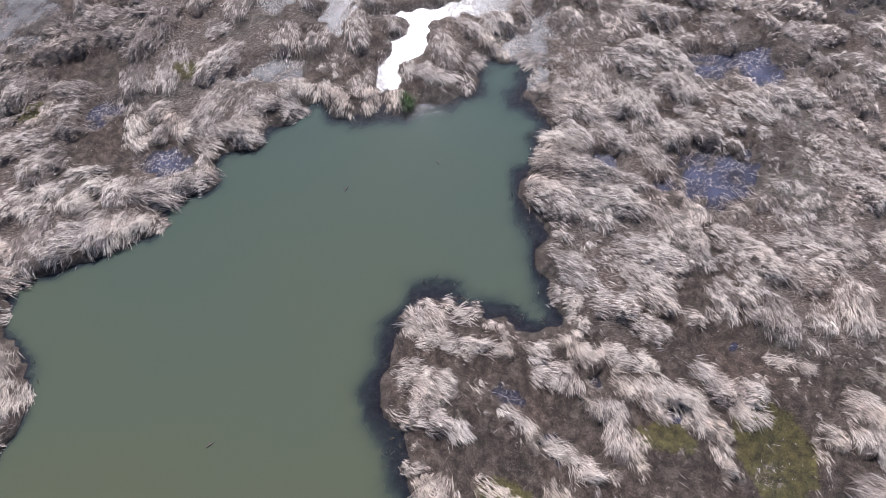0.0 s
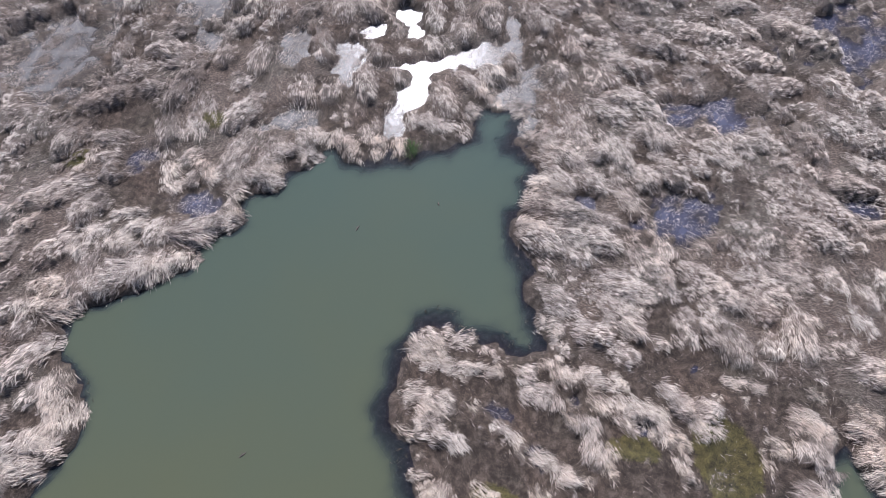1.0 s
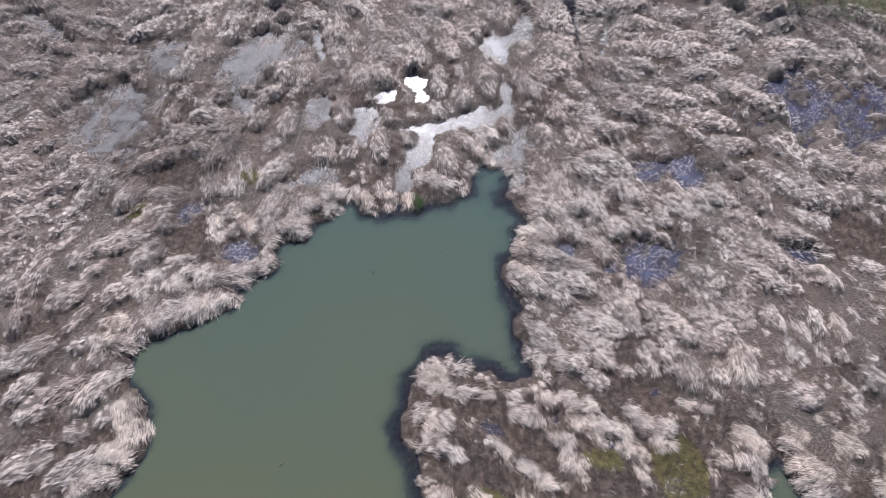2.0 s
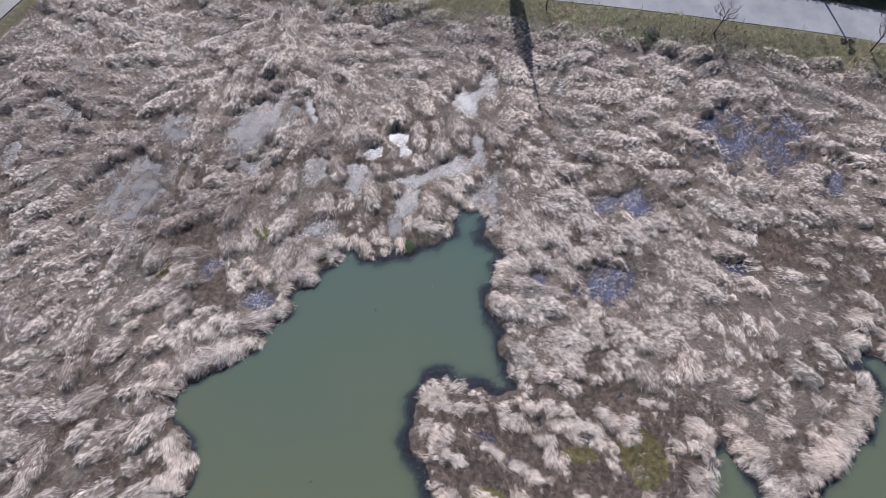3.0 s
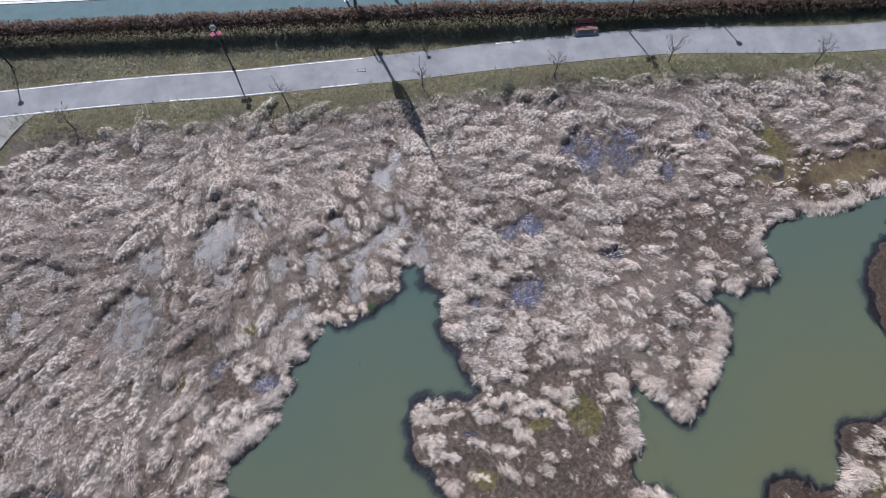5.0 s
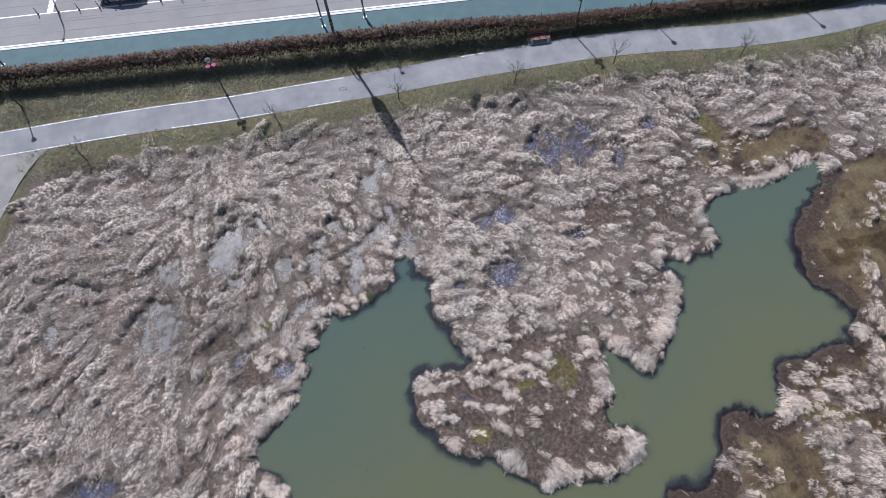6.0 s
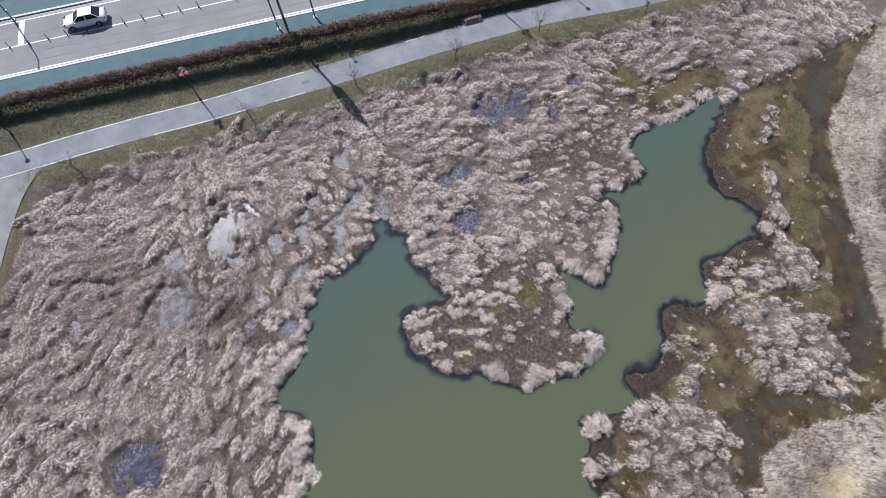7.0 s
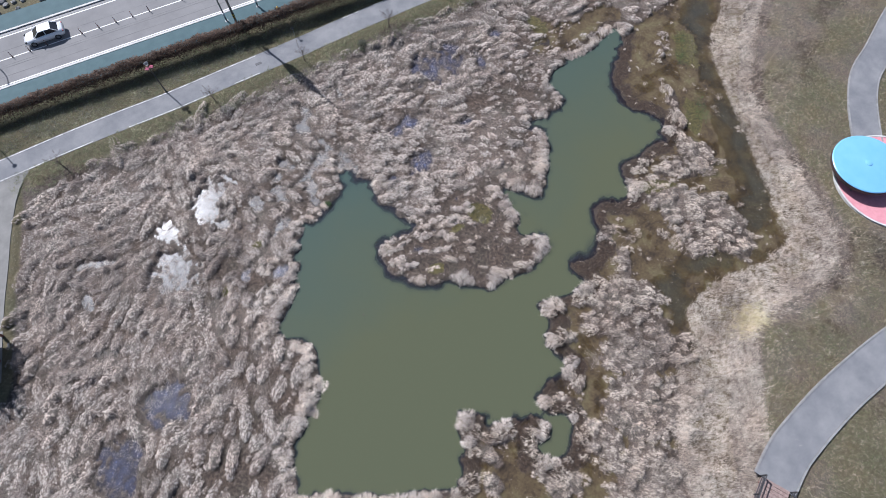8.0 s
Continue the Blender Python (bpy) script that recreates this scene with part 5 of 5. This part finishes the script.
def road_lamp(x, y, height, turn, flowers=False):
    lamp = thing("road_lamp", (x, y, 1.38), "tall grey road lamp with a curved arm on the teal pavement", "street lamp", "lamps along the road", turn)
    part("base_plate", box(bmesh.new(), (0.36, 0.36, 0.04), (0, 0, 0.03), bevel=0.01), METAL, lamp)
    part("pole", tube(bmesh.new(), [(0, 0, 0.03), (0, 0, height * 0.5), (0, 0, height * 0.9), (0, 0.25, height * 0.98), (0, 1.0, height)], [0.09, 0.075, 0.06, 0.05, 0.04], 10), METAL, lamp, soft=True)
    part("lamp_head", box(bmesh.new(), (0.24, 0.62, 0.12), (0, 1.3, height), (4, 0, 0), 0.04), METAL, lamp)
    part("control_box", box(bmesh.new(), (0.22, 0.18, 0.5), (0, -0.14, 1.0), bevel=0.02), WHITE, lamp)
    if flowers:
        flower_basket(lamp, (0.35, 0, 2.6), 0.3)


road_lamp(2.0, 40.3, 8.0, -14)
road_lamp(6.0, 39.9, 7.6, -14)
road_lamp(-27.2, 47.2, 3.2, -14, True)
road_lamp(-22.5, 52.6 + 4.0, 7.8, 166)


def telecom_mast(x, y):
    z = ground_z(x, y)
    mast = thing("telecom_mast", (x, y, z), "tall grey telecom mast with a striped foot and slatted shroud", "mast")
    part("foot", lathe(bmesh.new(), [(0.45, -0.1), (0.45, 0.12), (0.24, 0.2), (0.22, 0.3)], 16), KERB, mast)
    part("pole", lathe(bmesh.new(), [(0.14, 0.25), (0.13, 4.0), (0.115, 8.0), (0.09, 14.0)], 16), METAL, mast, soft=True)
    for k in range(4):
        part("stripe", lathe(bmesh.new(), [(0.15, 1.7 + k * 0.16), (0.15, 1.86 + k * 0.16)], 16), YELLOW if k % 2 == 0 else DARK_METAL, mast, "yellow and black warning stripe")
    part("spire", lathe(bmesh.new(), [(0.12, 13.9), (0.09, 16.2), (0.05, 18.3)], 10), METAL, mast)
    shroud = new("shroud", None)
    shroud.parent = mast
    tagged(shroud, "spindle-shaped antenna shroud of dark slats")
    for k in range(14):
        w = 2 * math.pi * k / 14
        pts, rad = [], []
        for q in range(9):
            u = q / 8
            r = 0.11 + 0.36 * math.sin(math.pi * u ** 0.75) ** 0.9
            pts.append((r * math.cos(w), r * math.sin(w), 8.4 + 5.7 * u))
            rad.append(0.06 if 0 < q < 8 else 0.03)
        part("slat", tube(bmesh.new(), pts, rad, 4), METAL, shroud)


telecom_mast(2.6, 38.6)


def park_bench(x, y, turn):
    bench = thing("park_bench", (x, y, 0.93), "red-brown slatted timber bench on pale concrete feet beside the path", "bench", turn=turn)
    for side in (-0.75, 0.75):
        part("foot", box(bmesh.new(), (0.16, 0.75, 0.40), (side, 0, 0.20), bevel=0.02), KERB, bench)
        part("arm", tube(bmesh.new(), [(side, 0.30, 0.4), (side, 0.42, 0.95)], [0.035, 0.03], 6), DARK_METAL, bench)
    for k in range(5):
        part("slat", box(bmesh.new(), (1.9, 0.12, 0.05), (0, -0.30 + 0.145 * k, 0.43), bevel=0.01), BENCH_WOOD, bench)
    for k in range(3):
        part("back_slat", box(bmesh.new(), (1.9, 0.05, 0.12), (0, 0.36 + 0.04 * k, 0.58 + 0.15 * k), (-14, 0, 0), 0.01), BENCH_WOOD, bench)
    part("plinth", box(bmesh.new(), (2.2, 1.0, 0.06), (0, 0, 0.0), bevel=0.01), KERB, bench)


park_bench(20.3, 31.3, -12)


def post_sign(x, y):
    sign = thing("post_sign", (x, y, 0.9), "small round notice board on a short post at the path edge", "sign")
    part("post", lathe(bmesh.new(), [(0.04, 0), (0.035, 1.2)], 8), METAL, sign)
    part("board", box(bmesh.new(), (0.34, 0.05, 0.34), (0, 0, 1.25), bevel=0.02), GLASS_DARK, sign)


post_sign(7.0, 33.5)

hatch = thing("manhole_cover", (1.6, 32.75, 0.957), "dark iron drain cover set in the asphalt path", "manhole", turn=-12)
part("cover", box(bmesh.new(), (0.62, 0.24, 0.012), bevel=0.004), DARK_METAL, hatch)
part("frame", box(bmesh.new(), (0.70, 0.32, 0.008), (0, 0, -0.004)), RUBBER, hatch)

# flexible posts down the middle of the road
first = None
for k in range(30):
    if k % 6 in (2,):
        continue
    u = -42 + k * 2.0
    x, y = ROAD_NRM * 45.35 + ROAD_DIR * u
    if first is None:
        first = thing("lane_post", (x, y, 1.306), "slim dark flexible post on the white centre line", "bollard", "posts along the road centre line")
        part("base", lathe(bmesh.new(), [(0.11, 0), (0.10, 0.03), (0.05, 0.05)], 12), RUBBER, first)
        part("pole", lathe(bmesh.new(), [(0.042, 0.04), (0.042, 0.74), (0.02, 0.78)], 10), BENCH_WOOD, first)
        part("band", lathe(bmesh.new(), [(0.045, 0.56), (0.045, 0.66)], 10), WHITE, first, "white reflective band")
    else:
        copy_thing(first, pose(x, y, 1.306))

hydrant = thing("hydrant", (7.4, 37.4, 1.38), "yellow hydrant post beside the hedge", "hydrant")
part("body", lathe(bmesh.new(), [(0.16, 0.0), (0.16, 0.06), (0.11, 0.1), (0.11, 0.7), (0.14, 0.74), (0.08, 0.86), (0.03, 0.92)], 14), YELLOW, hydrant)
part("outlet", tube(bmesh.new(), [(-0.2, 0, 0.55), (0.2, 0, 0.55)], [0.06, 0.06], 10), YELLOW, hydrant)


def parked_car(x, y, turn):
    """A saloon, nose towards +x."""
    car = thing("car", (x, y, 1.31), "silver-white saloon car on the road", "car", turn=turn)
    bm = bmesh.new()
    rows = []
    for px, half, low_z, high_z in ((-2.25, 0.66, 0.42, 0.78), (-2.15, 0.82, 0.30, 0.92), (-1.4, 0.90, 0.24, 0.98), (0.0, 0.91, 0.22, 0.96), (1.0, 0.90, 0.22, 0.92), (1.9, 0.84, 0.26, 0.78), (2.25, 0.64, 0.34, 0.60)):
        mid = low_z + (high_z - low_z) * 0.55
        ring = [(-half * 0.9, low_z), (-half, mid), (-half * 0.90, high_z - 0.03), (-half * 0.5, high_z), (half * 0.5, high_z), (half * 0.90, high_z - 0.03), (half, mid), (half * 0.9, low_z)]
        rows.append([bm.verts.new((px, q, zz)) for q, zz in ring])
    for r0, r1 in zip(rows, rows[1:]):
        for s in range(8):
            bm.faces.new((r0[s], r0[(s + 1) % 8], r1[(s + 1) % 8], r1[s]))
    bm.faces.new(rows[0]), bm.faces.new(rows[-1][::-1])
    body = part("body", bm, CAR_WHITE, car, soft=True)
    glass = bmesh.new()
    a = [glass.verts.new(p) for p in ((-1.75, -0.74, 0.95), (1.05, -0.74, 0.91), (1.05, 0.74, 0.91), (-1.75, 0.74, 0.95))]
    b = [glass.verts.new(p) for p in ((-1.10, -0.60, 1.40), (0.28, -0.60, 1.41), (0.28, 0.60, 1.41), (-1.10, 0.60, 1.40))]
    for s in range(4):
        glass.faces.new((a[s], a[(s + 1) % 4], b[(s + 1) % 4], b[s]))
    glass.faces.new(a[::-1]), glass.faces.new(b)
    part("windows", glass, GLASS_DARK, car)
    part("roof", box(bmesh.new(), (1.46, 1.26, 0.06), (-0.41, 0, 1.425), bevel=0.025), CAR_WHITE, car)
    for side in (-1, 1):
        for x0, z0, x1, z1 in ((-1.75, 0.95, -1.10, 1.42), (1.07, 0.92, 0.28, 1.42), (-0.35, 0.95, -0.35, 1.42)):
            part("pillar", tube(bmesh.new(), [(x0, side * 0.755, z0), (x1, side * 0.61, z1)], [0.045, 0.04], 5), CAR_WHITE, car)
        part("mirror", box(bmesh.new(), (0.14, 0.2, 0.12), (0.82, side * 0.98, 0.98), bevel=0.03), CAR_WHITE, car)
        part("headlight", box(bmesh.new(), (0.30, 0.36, 0.12), (2.02, side * 0.60, 0.66), (0, 14, side * -18), 0.03), GLASS_DARK, car)
        part("tail_light", box(bmesh.new(), (0.12, 0.36, 0.14), (-2.17, side * 0.60, 0.80), (0, 0, side * 12), 0.02), RED_GLASS, car)
        for wx in (-1.35, 1.38):
            tyre = part("tyre", tube(bmesh.new(), [(wx, side * 0.70, 0.32), (wx, side * 0.91, 0.32)], [0.32, 0.32], 20), RUBBER, car)
            part("rim", tube(bmesh.new(), [(wx, side * 0.90, 0.32), (wx, side * 0.925, 0.32)], [0.21, 0.18], 14), METAL, tyre)


parked_car(-15.5, 52.0, 165.7)


# ---------------------------------------------------------------- hedge, bank and rocks
def leafy(name, x, y, z, size, tone, material, label, category, seed):
    """Many small leaves and twigs, each a bent pair of triangles."""
    rng = np.random.RandomState(seed)
    n = len(x)
    return tagged(new(name, blade_mesh(name, np.stack([x, y, z], -1), rng.uniform(-math.pi, math.pi, n), size, size * rng.uniform(-0.4, 0.7, n), size * rng.uniform(0.35, 0.7, n), size * rng.uniform(-0.3, 0.8, n), tone, material)), label, category, kind="stuff")


rng = np.random.RandomState(17)
n = 64000
u, c = rng.uniform(-48, 58, n), np.clip(rng.normal(0, 0.32, n), -1.15, 1.15)
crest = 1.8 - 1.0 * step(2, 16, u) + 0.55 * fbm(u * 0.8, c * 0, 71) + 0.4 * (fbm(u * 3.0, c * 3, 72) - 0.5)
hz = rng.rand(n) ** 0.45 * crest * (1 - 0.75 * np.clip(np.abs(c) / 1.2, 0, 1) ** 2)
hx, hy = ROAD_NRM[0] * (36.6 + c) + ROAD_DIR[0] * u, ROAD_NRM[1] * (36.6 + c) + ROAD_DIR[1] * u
# leaf tone rises with height, so shade low in the hedge is painted in
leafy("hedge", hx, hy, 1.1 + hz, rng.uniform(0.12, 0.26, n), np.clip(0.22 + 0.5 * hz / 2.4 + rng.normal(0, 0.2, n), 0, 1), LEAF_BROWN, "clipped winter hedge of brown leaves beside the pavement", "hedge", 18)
# rank weeds on the bank under the hedge
px, py, rng = scatter(70000, -40, 56, 22, 50, lambda x, y: at_grid((OFF_N > 1.9) * (ROAD_S < 36.4), x, y) * (0.35 + 0.65 * vnoise(x, y, 8)), 101)
plant("bank_weeds", px, py, rng.uniform(-3.1, 3.1, len(px)), rng.uniform(0.22, 0.5, len(px)), 5, "rank grey-green weeds on the shaded bank below the hedge", BANK_WEED, 0.020, 1.5, 1.1, -0.05, "weeds", seed=102)


def boulder(bm, at, r, rng):
    made = bmesh.ops.create_icosphere(bm, subdivisions=1, radius=r)["verts"]
    for v in made:
        v.co = Vector((v.co.x * rng.uniform(0.8, 1.3), v.co.y * rng.uniform(0.7, 1.2), v.co.z * rng.uniform(0.5, 0.9))) + Vector(at)


rr = random.Random(9)
for k in range(70):
    s, u = rr.uniform(53.0, 57.5), rr.uniform(-50, -8)
    x, y = ROAD_NRM * s + ROAD_DIR * u
    bm = bmesh.new()
    boulder(bm, (0, 0, 0), rr.uniform(0.25, 0.6), rr)
    rock = part("boulder", bm, STONE)
    rock.location = (x, y, ground_z(x, y) + 0.1)
    tagged(rock, "rough grey boulder on the far road bank", "rock", "boulders on the far bank")


# ---------------------------------------------------------------- west deck, east boardwalk, blue canopy
def rail_run(name, parent, a, b, z0, height, step_m, material):
    a, b = Vector((*a, z0)), Vector((*b, z0))
    n = max(int((b - a).length / step_m), 1)
    for k in range(n + 1):
        p = a + (b - a) * (k / n)
        part("rail_post", box(bmesh.new(), (0.11, 0.11, height), (p.x, p.y, z0 + height / 2), bevel=0.01), material, parent)
    for h in (0.35, 0.7, height):
        part("rail", tube(bmesh.new(), [a + Vector((0, 0, h)), b + Vector((0, 0, h))], [0.045, 0.045], 5), material, parent)


deck = thing("viewing_deck", (-36.6, 19.4, 0), "raised red-brown timber viewing deck with railings over the marsh", "deck", turn=-26)
for k in range(16):
    part("plank", box(bmesh.new(), (5.4, 0.31, 0.06), (0, -2.5 + 0.33 * k, 2.7), bevel=0.008), DECK_WOOD, deck)
for sx in (-2.5, 2.5):
    part("beam", box(bmesh.new(), (0.16, 5.4, 0.22), (sx, 0, 2.55), bevel=0.01), BENCH_WOOD, deck)
    for sy in (-2.4, 0, 2.4):
        part("post", box(bmesh.new(), (0.18, 0.18, 2.7), (sx, sy, 1.2), bevel=0.01), BENCH_WOOD, deck)
for a, b in (((-2.6, -2.6), (2.6, -2.6)), ((2.6, -2.6), (2.6, 2.6)), ((2.6, 2.6), (-2.6, 2.6))):
    rail_run("rail", deck, a, b, 2.72, 1.1, 0.9, BENCH_WOOD)

walk_e = thing("boardwalk", (9.07, -31.9, 0.0), "weathered timber boardwalk with dark railings at the end of the path", "boardwalk", turn=-70)
for k in range(22):
    part("plank", box(bmesh.new(), (2.3, 0.27, 0.06), (0, 1.9 - 0.29 * k, 0.78), bevel=0.008), DECK_WOOD, walk_e)
for sx in (-1.2, 1.2):
    part("beam", box(bmesh.new(), (0.14, 6.4, 0.2), (sx * 0.8, -1.2, 0.64)), BENCH_WOOD, walk_e)
    for k in range(5):
        part("post", box(bmesh.new(), (0.14, 0.14, 0.9), (sx * 0.8, 1.6 - 1.45 * k, 0.25)), BENCH_WOOD, walk_e)
    rail_run("rail", walk_e, (sx, 2.0), (sx, -4.4), 0.8, 1.05, 1.3, DARK_METAL)

canopy = thing("blue_canopy", (40.5, -18.1, 0.8), "low round sky-blue canopy with a dark fascia over a pink plaza", "canopy")
part("roof", lathe(bmesh.new(), [(0.4, 1.30), (3.1, 1.24), (3.26, 1.30), (3.28, 1.36), (3.2, 1.42), (1.8, 1.50), (0.3, 1.54)], 72), BLUE, canopy, soft=False)
part("fascia", lathe(bmesh.new(), [(3.0, 0.85), (3.2, 0.85), (3.24, 1.22), (3.0, 1.22)], 72), plain("maroon_fascia", (0.055, 0.035, 0.035), (0.10, 0.065, 0.062), 2.0, 0.6), canopy, "dark maroon fascia")
for k in range(8):
    w = math.pi * k / 4 + 0.3
    part("leg", tube(bmesh.new(), [(2.6 * math.cos(w), 2.6 * math.sin(w), 0), (2.65 * math.cos(w), 2.65 * math.sin(w), 1.24)], [0.07, 0.06], 10), METAL, canopy)
part("cap", lathe(bmesh.new(), [(0.35, 1.53), (0.3, 1.58), (0.05, 1.61)], 20), BLUE, canopy)

# scraps that float on the pond or lie in the mud
rs = random.Random(3)
for x, y in ((-6.3, 1.4), (-3.9, 9.6), (-1.0, 10.9), (-9.0, 9.6), (2.7, 1.0)):
    bm = bmesh.new()
    w = rs.uniform(0, 3.1)
    a = Vector((math.cos(w), math.sin(w), 0)) * rs.uniform(0.08, 0.16)
    tube(bm, [-a, Vector((0, 0, 0.02)), a], [0.012, 0.016, 0.008], 5)
    tube(bm, [Vector((0, 0, 0.015)), Vector((-a.y, a.x, 0.03)) * 0.8], [0.010, 0.005], 4)
    stick = part("floating_stick", bm, BARK)
    stick.location = (x, y, 0.005)
    tagged(stick, "short dark forked twig floating on the pond", "stick", "twigs floating on the pond")

# a short concrete drain that runs down the bank, with a dark shrub over its mouth
DIRTY = plain("dirty_concrete", (0.13, 0.115, 0.095), (0.42, 0.40, 0.36), 5.0, 0.9, relief=0.5, depth=0.01, fine=25.0)
drain = thing("drain_channel", (11.9, 25.7, 0.0), "narrow dirty concrete drain channel half buried in reeds", "drain", turn=-9)
for side in (-1, 1):
    part("side_wall", box(bmesh.new(), (0.06, 1.9, 0.35), (side * 0.16, 0, 0.10), bevel=0.01), DIRTY, drain)
part("channel_floor", box(bmesh.new(), (0.28, 1.9, 0.08), (0, 0, 0.16)), DIRTY, drain)
rng = np.random.RandomState(66)
n = 2200
lobe = np.array([(12.3, 27.6, 0.46, 0.7), (12.0, 27.1, 0.28, 0.42), (12.65, 27.55, 0.26, 0.4), (11.95, 26.75, 0.2, 0.3)])[rng.choice(4, n, p=(0.55, 0.2, 0.15, 0.1))]
w, r = rng.uniform(-math.pi, math.pi, n), rng.rand(n) ** 0.4 * rng.uniform(0.75, 1.25, n)
leafy("shrub", lobe[:, 0] + lobe[:, 2] * r * np.cos(w), lobe[:, 1] + lobe[:, 2] * r * np.sin(w), ground_z(12.25, 27.5) - 0.1 + rng.rand(n) * lobe[:, 3] * np.sqrt(np.clip(1 - r * r * 0.7, 0, 1)), rng.uniform(0.05, 0.11, n), rng.rand(n), LEAF_DARK, "small dark evergreen shrub at the mouth of a drain", "shrub", 67)["kind"] = "thing"
